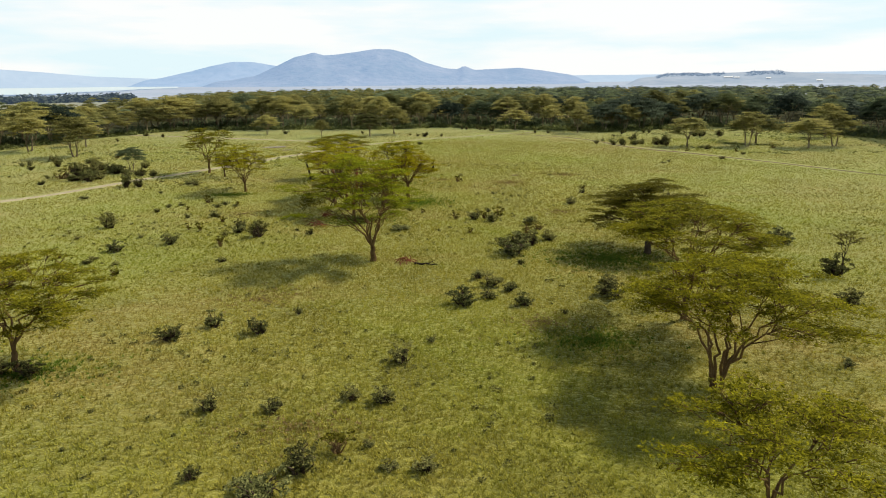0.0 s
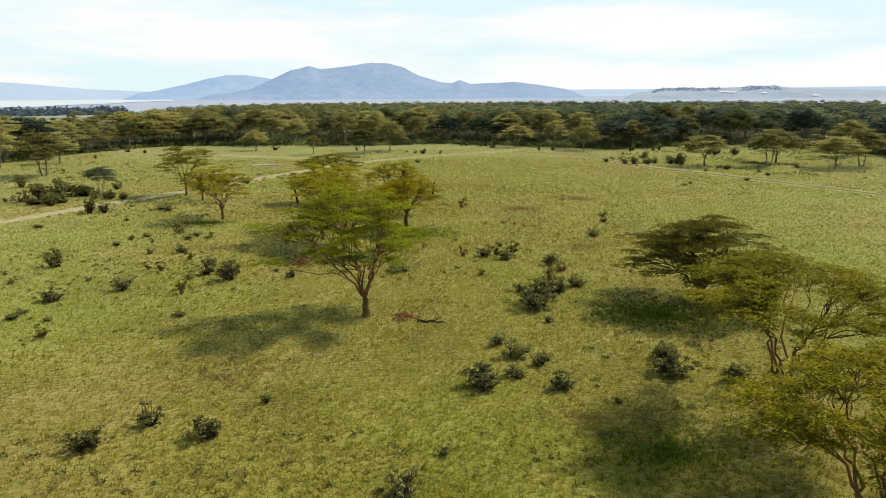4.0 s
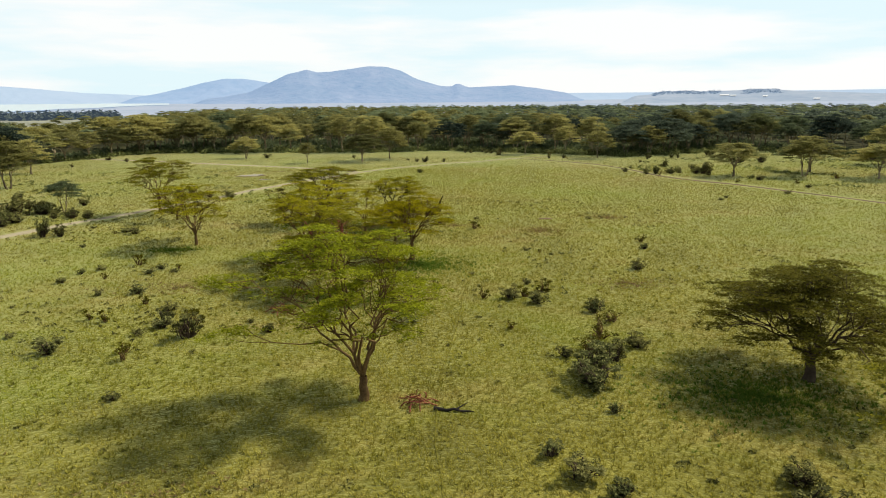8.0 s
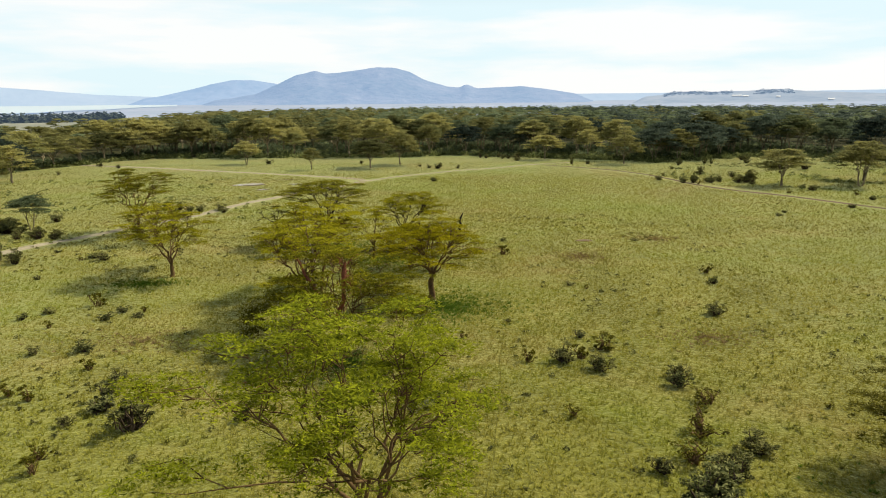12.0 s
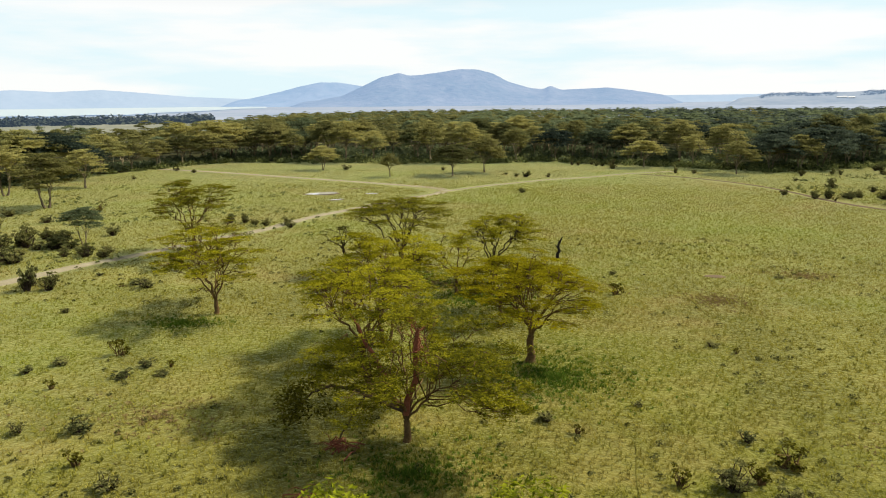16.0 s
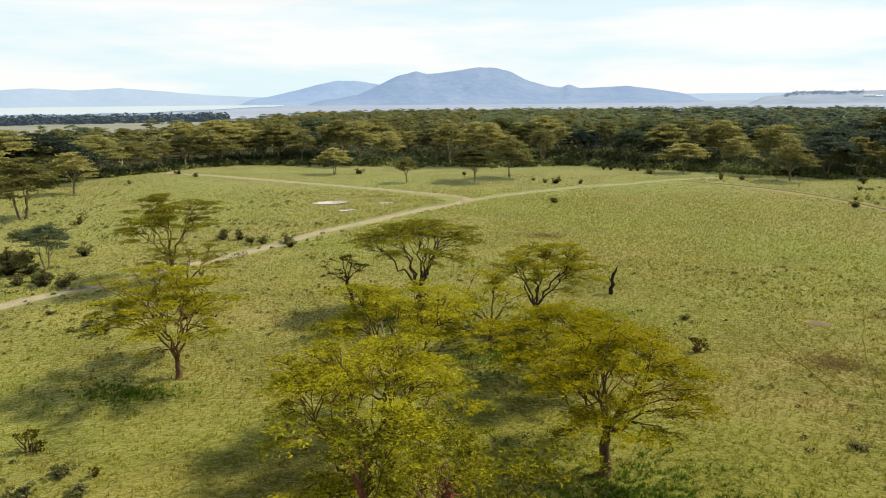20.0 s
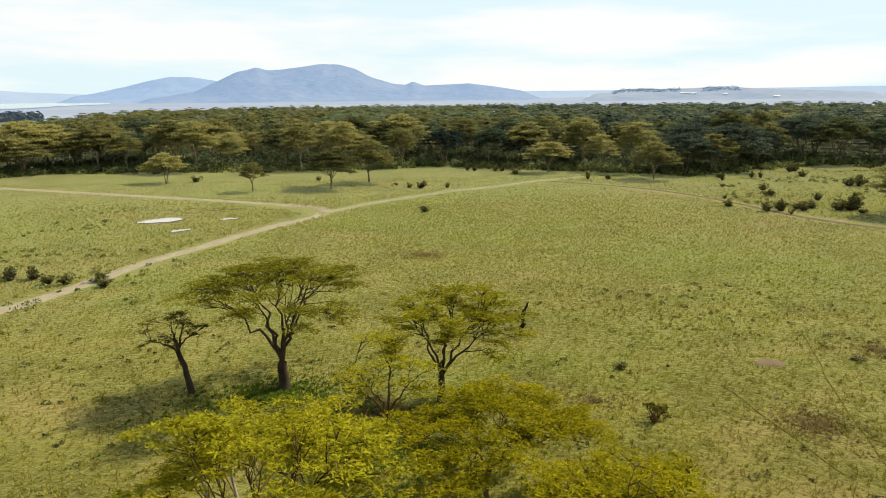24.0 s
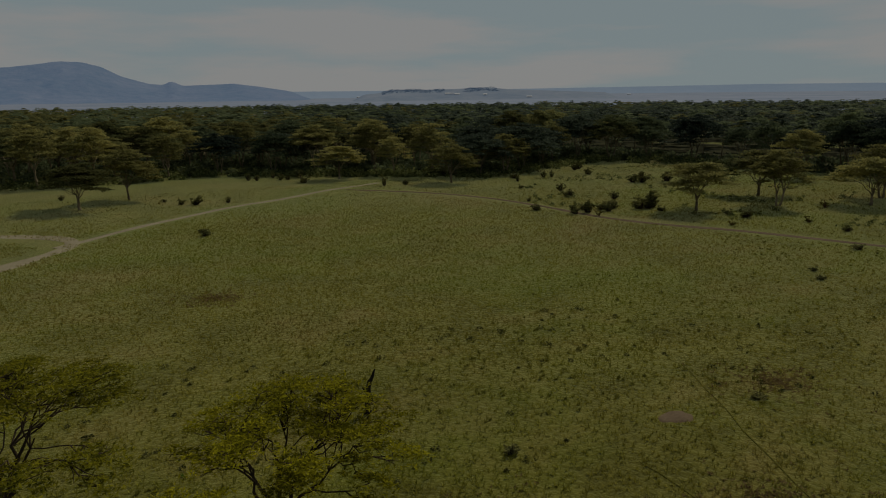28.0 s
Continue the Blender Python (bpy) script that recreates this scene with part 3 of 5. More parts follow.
def grow(H, R, seed, stems=1, limbs=5, fork=0.22, pads=34, tier=0.11, droop=0.22, spray=0.25, tufts=26.0, per=15, thick=0.027, shift=(0, 0), lean=0.0, twigs=5, sides=7, span=(0.11, 0.22), tilt=0.3, slim=0.28, rim=0.45, spread=0.3, upright=1.25, skirt=0):
    """The wood and leaves of an umbrella thorn tree: trunk, limbs (one mesh each), crown. skirt: thin sprays low on the limbs."""
    rng = np.random.default_rng(seed)
    made = crown_pads(H, R, rng, pads, tier, droop, span, rim)
    off = np.array([shift[0], shift[1], 0.0])
    made = [(p + off * (0.3 + 0.7 * p[2] / H), s, 1.0) for p, s in made]
    for k in range(skirt):
        a, r = rng.uniform(0, 2 * np.pi), R * rng.uniform(0.2, 0.52)
        made.append((np.array([r * math.cos(a), r * math.sin(a), H * rng.uniform(0.34, 0.6)]) + 0.5 * off, R * rng.uniform(0.12, 0.2), 0.4))
    trunk, crown = Geo(), Geo()
    r0 = H * thick
    forks = []
    for k in range(stems):
        a = 2 * np.pi * k / stems + rng.uniform(0, 1)
        foot = np.array([0.0, 0, -0.25]) if stems == 1 else np.array([0.45 * r0 * 2 * math.cos(a), 0.45 * r0 * 2 * math.sin(a), -0.25])
        h = H * fork * rng.uniform(0.7, 0.95)
        tip = foot + np.array([lean * h + (0 if stems == 1 else spread * h * math.cos(a)), 0 if stems == 1 else spread * h * math.sin(a), h + 0.25])
        path = bend(foot, tip, rng, 7, 0.03)
        rr = r0 / math.sqrt(stems) * np.array([1.5, 1.15, 1.0, 0.92, 0.86, 0.82, 0.78])
        tube(trunk, path, rr, 9)
        forks.append(tip)
    angle = np.array([math.atan2(p[1] - off[1] * 0.6, p[0] - off[0] * 0.6) for p, s, full in made])
    start = rng.uniform(0, 2 * np.pi)
    slot = ((angle - start) % (2 * np.pi) / (2 * np.pi) * limbs).astype(int)
    wood = []
    for k in range(limbs):
        mine = [made[i] for i in range(len(made)) if slot[i] == k]
        high = [p for p, s, full in mine if full == 1.0]
        if not high:
            continue
        limb = Geo()
        mid = np.mean(high, axis=0)
        fork_at = min(forks, key=lambda q: np.hypot(q[0] - mid[0], q[1] - mid[1]))
        reach = rng.uniform(0.6, 1.0)
        end = np.array([mid[0] * reach, mid[1] * reach, mid[2] - 0.05 * H])
        path = bend(fork_at - np.array([0, 0, 0.12 * r0]), end, rng, 10, 0.028, -0.03)
        run = np.linspace(0, 1, 10)[:, None]
        path += (end - fork_at) * (run ** np.array([upright, upright, 1 / upright]) - run)
        rad = r0 * 0.52 / math.sqrt(max(1, limbs / 4)) * np.linspace(1.0, 0.2, 10)
        tube(limb, path, rad, sides)
        for p, s, full in mine:
            gap = np.linalg.norm((path - p) * np.array([1.0, 1.0, 0.8]), axis=1) + 2.0 * np.clip(path[:, 2] - p[2] + 0.12 * np.linalg.norm((path - p)[:, :2], axis=1), 0, None)
            at = int(np.clip(np.argmin(gap) - rng.integers(0, 3), 2, 8))
            low = p - np.array([0, 0, 0.10 * s])
            branch = bend(path[at], low, rng, 6 if sides > 5 else 4, 0.06, 0.06)
            tube(limb, branch, min(rad[at] * 0.55, 0.09) * np.linspace(1, 0.22, len(branch)) + 0.012, 5 if sides > 5 else 3)
            for _ in range(twigs):
                a, q = rng.uniform(0, 2 * np.pi), s * rng.uniform(0.6, 1.0)
                tube(limb, bend(branch[rng.integers(len(branch) // 2, len(branch))], p + np.array([q * math.cos(a), q * math.sin(a), rng.uniform(-0.05, 0.08) * s]), rng, 3, 0.08), [0.034, 0.022, 0.01], 3)
            way = (p - fork_at)[:2] / (np.linalg.norm((p - fork_at)[:2]) + 1e-6)
            if tufts:
                plate(crown, p, s, way, rng, tufts * full, per, spray, tilt, slim)
        wood.append(limb)
    return trunk, wood, crown


def thorn_tree(x, y, H, R, seed, label, leaf=LEAF, bark=BARK, name="fever_tree", turn=0.0, group="", **how):
    """One tree on the ground: trunk, limbs, crown."""
    trunk, wood, crown = grow(H, R, seed, **how)
    tree = new(name)
    tree.matrix_world = pose(x, y, gz(x, y), 0, 0, turn)
    tagged(tree, label, "tree", group)
    part("trunk", trunk, bark, tree, smooth=True)
    for limb in wood:
        part("limb", limb, bark, tree, smooth=True)
    part("crown", crown, leaf, tree)
    return tree


# near the start of the flight
thorn_tree(-8.8, 85.4, 13.9, 8.4, 11, "tall yellow-green fever tree standing alone with a layered open crown", LEAF_GREEN, pads=60, limbs=8, fork=0.17, tier=0.32, droop=0.34, shift=(-1.9, 0.0), upright=1.12, skirt=8)
thorn_tree(-33.4, 51.1, 9.8, 6.8, 12, "broad green thorn tree over dark scrub", LEAF_OLIVE, BARK, pads=60, fork=0.2, shift=(1.6, 0), tier=0.2, droop=0.4)
thorn_tree(26.5, 88.2, 10.0, 9.4, 13, "wide dark-crowned thorn tree with spreading low limbs", LEAF_DARK, DARK_BARK, "thorn_tree", pads=78, limbs=9, fork=0.2, tier=0.36, droop=0.85, span=(0.12, 0.22), rim=0.55, shift=(0.0, 0), thick=0.045, upright=1.2, tufts=26.0, skirt=6)
thorn_tree(19.8, 47.0, 10.0, 8.2, 14, "many-stemmed fever tree with a flat yellow-green crown", pads=71, stems=4, limbs=9, fork=0.12, tier=0.14, droop=0.3, shift=(0.8, 0), thick=0.036)
thorn_tree(22.4, 62.0, 11.5, 8.2, 15, "spreading olive fever tree beside its neighbours", LEAF_OLIVE, BARK, pads=71, limbs=7, fork=0.16, tier=0.10, droop=0.25)
thorn_tree(16.0, 30.6, 7.6, 5.9, 16, "low golden-green fever tree", LEAF, BARK, pads=58, fork=0.2, tier=0.15, droop=0.4)
thorn_tree(45.8, 77.6, 5.2, 2.3, 17, "small thorn tree rising from dark scrub", LEAF_DARK, DARK_BARK, "thorn_tree", pads=18, limbs=3, fork=0.3)
# beside the track
thorn_tree(-40.6, 143.4, 9.9, 7.0, 21, "fever tree with reddish trunk and airy yellow-green crown", pads=62, limbs=6, fork=0.17, tier=0.24, droop=0.35, shift=(-0.6, 0), upright=1.15, skirt=6)
thorn_tree(-57.9, 174.2, 11.6, 7.2, 22, "olive fever tree beside the dirt track", LEAF_OLIVE, BARK, pads=55, limbs=6, fork=0.2, tier=0.2, droop=0.3)
thorn_tree(-51.8, 166.5, 7.6, 4.8, 23, "smaller olive thorn tree beside the dirt track", LEAF_OLIVE, BARK, pads=31, limbs=5, fork=0.2, tier=0.2, droop=0.4)
# the grove in the middle of the plain
broken_tree = thorn_tree(-15.0, 116.2, 9.6, 7.8, 31, "fever tree with a broken top and drooping side limbs", pads=60, limbs=7, fork=0.2, tier=0.30, droop=0.5, shift=(0.4, 0.6), group="grove trees", upright=1.2, skirt=10)
thorn_tree(-19.0, 123.5, 11.0, 6.4, 32, "leaning fever tree in the grove", pads=52, limbs=5, fork=0.3, tier=0.16, droop=0.3, lean=-0.2, group="grove trees", upright=1.2)
pale_tree = thorn_tree(-20.2, 135.0, 11.3, 7.2, 33, "wide many-limbed fever tree of the grove", LEAF, BARK, pads=56, stems=3, limbs=8, fork=0.18, tier=0.13, droop=0.6, group="grove trees")
thorn_tree(-6.6, 132.2, 10.5, 6.6, 34, "golden fever tree with a thick red-brown trunk", LEAF_GOLD, BARK, pads=66, limbs=7, fork=0.3, tier=0.2, droop=0.85, skirt=4, shift=(0.8, 0), group="grove trees", upright=1.2, thick=0.036)
thorn_tree(-9.7, 145.4, 6.6, 6.5, 35, "low flat-crowned golden-green fever tree of the grove", LEAF_GOLD, BARK, pads=56, limbs=6, fork=0.28, tier=0.11, droop=0.5, tufts=30.0, shift=(0.6, 0), group="grove trees")
thorn_tree(-15.2, 153.4, 7.7, 4.4, 36, "slim fever tree in the middle of the grove", LEAF, BARK, pads=24, limbs=4, fork=0.3, tier=0.22, droop=0.4, group="grove trees")
thorn_tree(-23.5, 163.3, 10.5, 8.6, 37, "flat-topped thorn tree with a dark forked trunk", LEAF_OLIVE, DARK_BARK, "thorn_tree", pads=54, stems=1, limbs=8, fork=0.3, tier=0.09, droop=0.3, thick=0.042, group="grove trees", spread=0.1, span=(0.10, 0.18), upright=1.2, rim=0.55)
thorn_tree(-11.2, 159.2, 9.3, 5.9, 38, "green-crowned fever tree with red-brown limbs leaning to one side", LEAF, DARK_BARK, pads=50, limbs=6, fork=0.24, tier=0.16, droop=0.42, shift=(1.3, -0.2), thick=0.032, group="grove trees", upright=1.15)
thorn_tree(-30.7, 163.4, 6.8, 3.0, 39, "small dark thorn tree at the edge of the grove", LEAF_DARK, DARK_BARK, "thorn_tree", pads=20, limbs=5, fork=0.55, tier=0.12, droop=0.25, lean=-0.24, thick=0.036, shift=(-1.1, 0), group="grove trees")


def break_top(tree):
    """The torn red heartwood of a snapped top, with an arched side limb that hangs to the ground."""
    rng = np.random.default_rng(61)
    stem, arch = Geo(), Geo()
    tube(stem, bend((0.0, -0.1, 2.0), (0.9, 0.2, 8.0), rng, 8, 0.02), 0.22 * np.array([1.1, 1, 0.95, 0.9, 0.85, 0.9, 0.8, 0.35]), 8)
    part("broken_stem", stem, TORN, tree, "snapped stem of torn red wood", True)
    lean = Geo()
    tube(lean, bend((-0.3, 0.3, 2.2), (-4.0, 1.5, 8.4), rng, 8, 0.03), 0.19 * np.array([1.1, 1, 0.95, 0.9, 0.8, 0.7, 0.55, 0.2]), 8)
    part("broken_stem", lean, TORN, tree, "leaning stem stripped to red wood", True)
    for k in range(34):
        g = Geo()
        a = rng.uniform(0, 2 * np.pi)
        tube(g, bend((0.85, 0.15, rng.uniform(5.6, 7.9)), (0.9 + rng.uniform(0.4, 1.5) * math.cos(a), 0.5 + rng.uniform(0.4, 1.5) * math.sin(a), rng.uniform(4.4, 8.8)), rng, 6, 0.12), [0.05, 0.04, 0.032, 0.026, 0.02, 0.008], 5)
        part("splinter", g, TORN, tree)
    tube(arch, [(-0.2, -0.2, 2.3), (-1.6, -0.5, 3.0), (-3.2, -0.8, 3.9), (-4.8, -0.9, 4.2), (-6.2, -0.8, 3.6), (-7.0, -0.7, 2.7)], [0.16, 0.14, 0.12, 0.10, 0.07, 0.03], 7)
    tube(arch, [(-2.6, -0.7, 3.5), (-3.4, -1.0, 2.2), (-4.2, -1.2, 0.9), (-4.5, -1.2, 0.1)], [0.09, 0.08, 0.06, 0.03], 6)
    part("arched_limb", arch, DARK_BARK, tree, "bare limb arching down to the ground", True)
    hang = Geo()
    for k in range(9):
        c = np.array([-6.6 + rng.uniform(-1.4, 1.8), -0.8 + rng.uniform(-1, 1), 2.9 + rng.uniform(-1.3, 0.8)])
        q = c + rng.normal(0, 1, (150, 3)) * np.array([0.55, 0.5, 0.28])
        leaves(hang, q, 0.32, rng, 0.5, 0.36)
    part("hanging_foliage", hang, LEAF_DARK, tree, "drooping olive foliage")


break_top(broken_tree)


def bare_limbs(tree):
    """Pale dead limbs that stand out of the leaves."""
    rng = np.random.default_rng(62)
    for a, b, c in (((-0.6, -0.4, 3.0), (-3.6, -0.6, 6.4), (-4.9, -0.2, 7.6)), ((-0.2, 0.8, 3.2), (-1.6, 3.0, 6.9), (-1.9, 3.4, 8.4)), ((0.3, -0.5, 3.4), (1.2, -1.6, 7.1), (1.6, -1.7, 8.7)), ((-0.5, 0.3, 3.6), (-2.4, 1.6, 7.5), (-3.3, 1.9, 8.3))):
        g = Geo()
        tube(g, np.concatenate([bend(a, b, rng, 6, 0.03), bend(b, c, rng, 4, 0.08)[1:]]), 0.10 * np.array([1.1, 1, 0.9, 0.8, 0.7, 0.6, 0.5, 0.4, 0.15]), 6)
        for _ in range(4):
            p = Vector(b).lerp(Vector(c), rng.uniform(0, 0.8))
            tube(g, bend(p, (p.x + rng.uniform(-1, 1), p.y + rng.uniform(-1, 1), p.z + rng.uniform(0.2, 1.0)), rng, 4, 0.08), [0.04, 0.03, 0.02, 0.008], 4)
        part("dead_limb", g, PALE_WOOD, tree, "bare pale dead limb", True)


bare_limbs(pale_tree)

# ---------------------------------------------------------------- woodland
EDGE_X = (-420, -260, -175, -150, -143, -120, -40, 0, 45, 68, 95, 122, 150, 158, 190, 300, 420)
EDGE_Y = (90, 165, 215, 250, 300, 338, 333, 340, 320, 304, 314, 326, 300, 250, 205, 150, 90)
FAR_AZ = (-80, -46, -30, -23, -18, -10, 90)
FAR_D = (320, 385, 425, 580, 820, 900, 900)


def in_woods(x, y, margin=0.0):
    az, d = np.degrees(np.arctan2(x - CX, y - CY)), np.hypot(x - CX, y - CY)
    return (y > np.interp(x, EDGE_X, EDGE_Y) + margin) & (d < np.interp(az, FAR_AZ, FAR_D)) & (az > -52) & (az < 62)


TREE_H = (11.5, 10.0, 12.5, 9.0, 11.0, 13.0, 10.0, 11.0)


def prototypes():
    made = []
    for k in range(8):
        H, R = TREE_H[k], (6.6, 5.9, 6.4, 6.6, 5.2, 7.4, 6.8, 6.4)[k]
        made.append(grow(H, R, 70 + k, pads=54 if k < 6 else 66, limbs=6, fork=0.2 + 0.04 * (k % 3), tier=(0.16, 0.11, 0.17, 0.13, 0.16, 0.12, 0.16, 0.17)[k], droop=(0.75, 0.55, 0.8, 0.6, 0.7, 0.5, 0.6, 0.7)[k], spray=0.52, tufts=11.0 if k < 6 else 15.0, per=7, tilt=0.45, slim=0.42, rim=0.62 if k < 6 else 0.55, twigs=0, sides=5, stems=1 + k % 2, span=(0.17, 0.30) if k < 6 else (0.13, 0.23)))
    return made


def canopy(H, R, seed, far):
    """A crown seen from afar: thin ragged leaf plates in tiers, with sprays over their tops and round their rims."""
    rng = np.random.default_rng(seed)
    geo = Geo()
    ring = np.arange(8)
    nxt = (ring + 1) % 8
    faces = np.concatenate([np.stack([ring, nxt, nxt + 8, ring + 8], 1), np.array([[8, 9, 14, 15], [9, 10, 13, 14], [10, 11, 12, 13]])])
    for p, s in crown_pads(H, R, rng, 9 if far else 17, 0.08 if far else 0.11, 0.5 if far else 0.65, (0.26, 0.40) if far else (0.20, 0.32), 0.6):
        a = ring * np.pi / 4 + rng.uniform(0, 6)
        v = []
        for q, lift in ((0.95, -0.12), (0.5, 0.06)):
            r = s * q * rng.uniform(0.55, 1.3, 8)
            v.append(np.stack([p[0] + r * np.cos(a), p[1] + r * np.sin(a), p[2] + s * (lift + rng.normal(0, 0.06, 8))], 1))
        geo.add(np.concatenate(v), faces)
        n = 9 if far else int(6 * s * s) + 8
        b, q = rng.uniform(0, 2 * np.pi, n), s * rng.uniform(0.2, 1.4, n)
        leaves(geo, p + np.stack([q * np.cos(b), q * np.sin(b), s * (0.16 - 0.22 * (q / s) ** 2) + rng.normal(0, 0.12, n)], 1), 1.1 if far else 0.75, rng, 0.55, 0.45)
    return geo


def woodland():
    rng = np.random.default_rng(5)
    kinds = prototypes()
    masters = []
    # standing clear of the edge, then the first rows of the wood
    clear = [(80.6, 232, 9.8, 6), (99.5, 230, 11.4, 7), (115.5, 222, 9.8, 6), (56.5, 294, 10.1, 7), (-20, 298.8, 11.4, 7), (-29.3, 287.8, 9.8, 6), (-48.4, 285.3, 7.4, 4), (-75.5, 306, 8.4, 7), (32.7, 317, 9.4, 6), (79.5, 308.4, 11.2, 7), (129.8, 327, 15.0, 5), (-138, 236, 13.0, 7), (-128, 254, 11, 4), (-113, 217, 12.5, 7), (-79, 178.3, 6.5, 1), (127, 228, 11.5, 7), (108, 243, 10.5, 6), (142, 262, 12.5, 5)]
    spots = [(x, y, h, k) for x, y, h, k in clear]
    taken = [(x, y) for x, y, h, k in clear]
    x = rng.uniform(-330, 300, 9000)
    y = rng.uniform(120, 420, 9000)
    depth = y - np.interp(x, EDGE_X, EDGE_Y)
    keep = in_woods(x, y) & (depth < 45)
    for px, py in zip(x[keep], y[keep]):
        if len(spots) >= 300:
            break
        if all((px - a) ** 2 + (py - b) ** 2 > (62 if px < -95 else 92) for a, b in taken):
            taken.append((px, py))
            k = int(rng.integers(0, 6))
            # dark crowns favoured on the right: cloud shade put into the leaf colour
            if px > 60 and rng.uniform(0, 1) < 0.6:
                k = 1 + 2 * (k % 2)
            elif px < -10 and k in (1, 3) and rng.uniform(0, 1) < 0.7:
                k = (2, 5)[k // 2]
            spots.append((px, py, rng.uniform(10.5, 16.5), k))
    for px, py, h, k in spots:
        H = TREE_H[k]
        s = h / H
        wide = rng.uniform(1.0, 1.2) if k > 5 or px < -100 else rng.uniform(0.78, 1.05)
        m = pose(px, py, gz(px, py), 0, 0, rng.uniform(0, 360)) @ Matrix.Diagonal((s * wide, s * wide, s, 1))
        if k < len(masters) and masters[k]:
            twin(masters[k], m)
            continue
        while len(masters) <= k:
            masters.append(None)
        trunk, wood, crown = kinds[k]
        tree = new("woodland_tree")
        tagged(tree, ("olive umbrella-crowned acacia at the edge of the woodland", "dark green flat-topped acacia at the edge of the woodland", "olive acacia with a domed crown at the woodland edge", "acacia with a low wide crown darkened for shade at the woodland edge", "yellowish acacia with a light crown at the woodland edge", "tall olive acacia with a flat crown at the woodland edge", "olive-green acacia standing clear of the woodland", "yellowish acacia with a dense crown standing clear of the woodland")[k], "tree", "woodland edge trees")
        part("trunk", trunk, WOODLAND_BARK, tree, smooth=True)
        for limb in wood:
            part("limb", limb, WOODLAND_BARK, tree, smooth=True)
        part("crown", crown, (WOODLAND_LEAF, WOODLAND_GREEN, WOODLAND_LEAF, WOODLAND_SHADE, WOODLAND_GOLD, WOODLAND_LEAF, WOODLAND_LEAF, WOODLAND_GOLD)[k], tree)
        tree.matrix_basis = m
        masters[k] = tree
    # the wood behind: too many to count
    near = np.array(taken)
    gx, gy = np.meshgrid(np.arange(-620, 1000, 10.6), np.arange(110, 980, 10.6))
    x = (gx + rng.uniform(-5.2, 5.2, gx.shape)).ravel()
    y = (gy + rng.uniform(-5.2, 5.2, gy.shape)).ravel()
    ok = in_woods(x, y, 6)
    x, y = x[ok], y[ok]
    free = np.array([np.min((near[:, 0] - a) ** 2 + (near[:, 1] - b) ** 2) > 75 for a, b in zip(x, y)])
    x, y = x[free], y[free]
    deep_kinds = []
    for k in range(8):
        t, w, c = grow(12.0, 6.3, 90 + k, span=(0.2, 0.34), pads=6, limbs=3, tier=0.12, droop=0.4, tufts=0, twigs=0, sides=3)
        wood = Geo()
        wood.add(*t.arrays())
        for limb in w:
            wood.add(*limb.arrays())
        deep_kinds.append((wood.arrays(), canopy(12.0, 6.3, 90 + k, k >= 5).arrays()))
    deep = np.hypot(x - CX, y - CY) > 430
    thin = ~deep | (np.random.default_rng(12).uniform(0, 1, len(x)) < 0.62)
    x, y, deep = x[thin], y[thin], deep[thin]
    tone = np.random.default_rng(9).choice(3, len(x), p=(0.56, 0.26, 0.18))
    # crowns to the right take the darker leaf colours, as painted cloud shade
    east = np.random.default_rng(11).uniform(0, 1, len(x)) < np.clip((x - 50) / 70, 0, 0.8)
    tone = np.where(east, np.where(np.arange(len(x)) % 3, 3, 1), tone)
    # far crowns turn dark green more often; the colour imitates bluish haze
    tone = np.where(deep & ~east & (x > -60) & (np.random.default_rng(10).uniform(0, 1, len(x)) < 0.6), 1, tone)
    for which, shade, name, mat, label in ((1, 0, "woodland_canopy", WOODLAND_LEAF, "dense olive canopy of flat-topped acacia woodland"), (1, 1, "woodland_canopy", WOODLAND_GREEN, "dark green crowns in the acacia woodland"), (1, 2, "woodland_canopy", WOODLAND_GOLD, "yellowish crowns in the acacia woodland"), (1, 3, "woodland_canopy", WOODLAND_SHADE, "woodland crowns coloured dark blue-green for cloud shade"), (0, 4, "woodland_trunk_mass", WOODLAND_BARK, "thin pale trunks standing in the woodland")):
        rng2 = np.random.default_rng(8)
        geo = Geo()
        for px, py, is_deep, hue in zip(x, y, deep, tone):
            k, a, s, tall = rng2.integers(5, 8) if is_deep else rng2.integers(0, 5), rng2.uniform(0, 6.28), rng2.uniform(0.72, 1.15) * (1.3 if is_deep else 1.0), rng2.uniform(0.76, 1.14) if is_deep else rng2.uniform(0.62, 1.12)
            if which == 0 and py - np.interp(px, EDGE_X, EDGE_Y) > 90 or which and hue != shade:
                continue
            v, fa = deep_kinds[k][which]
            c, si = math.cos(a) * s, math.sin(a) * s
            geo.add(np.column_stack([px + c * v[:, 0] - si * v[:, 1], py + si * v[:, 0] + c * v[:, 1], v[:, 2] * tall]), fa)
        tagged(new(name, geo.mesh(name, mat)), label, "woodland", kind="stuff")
    print("woodland", len(spots), len(x))


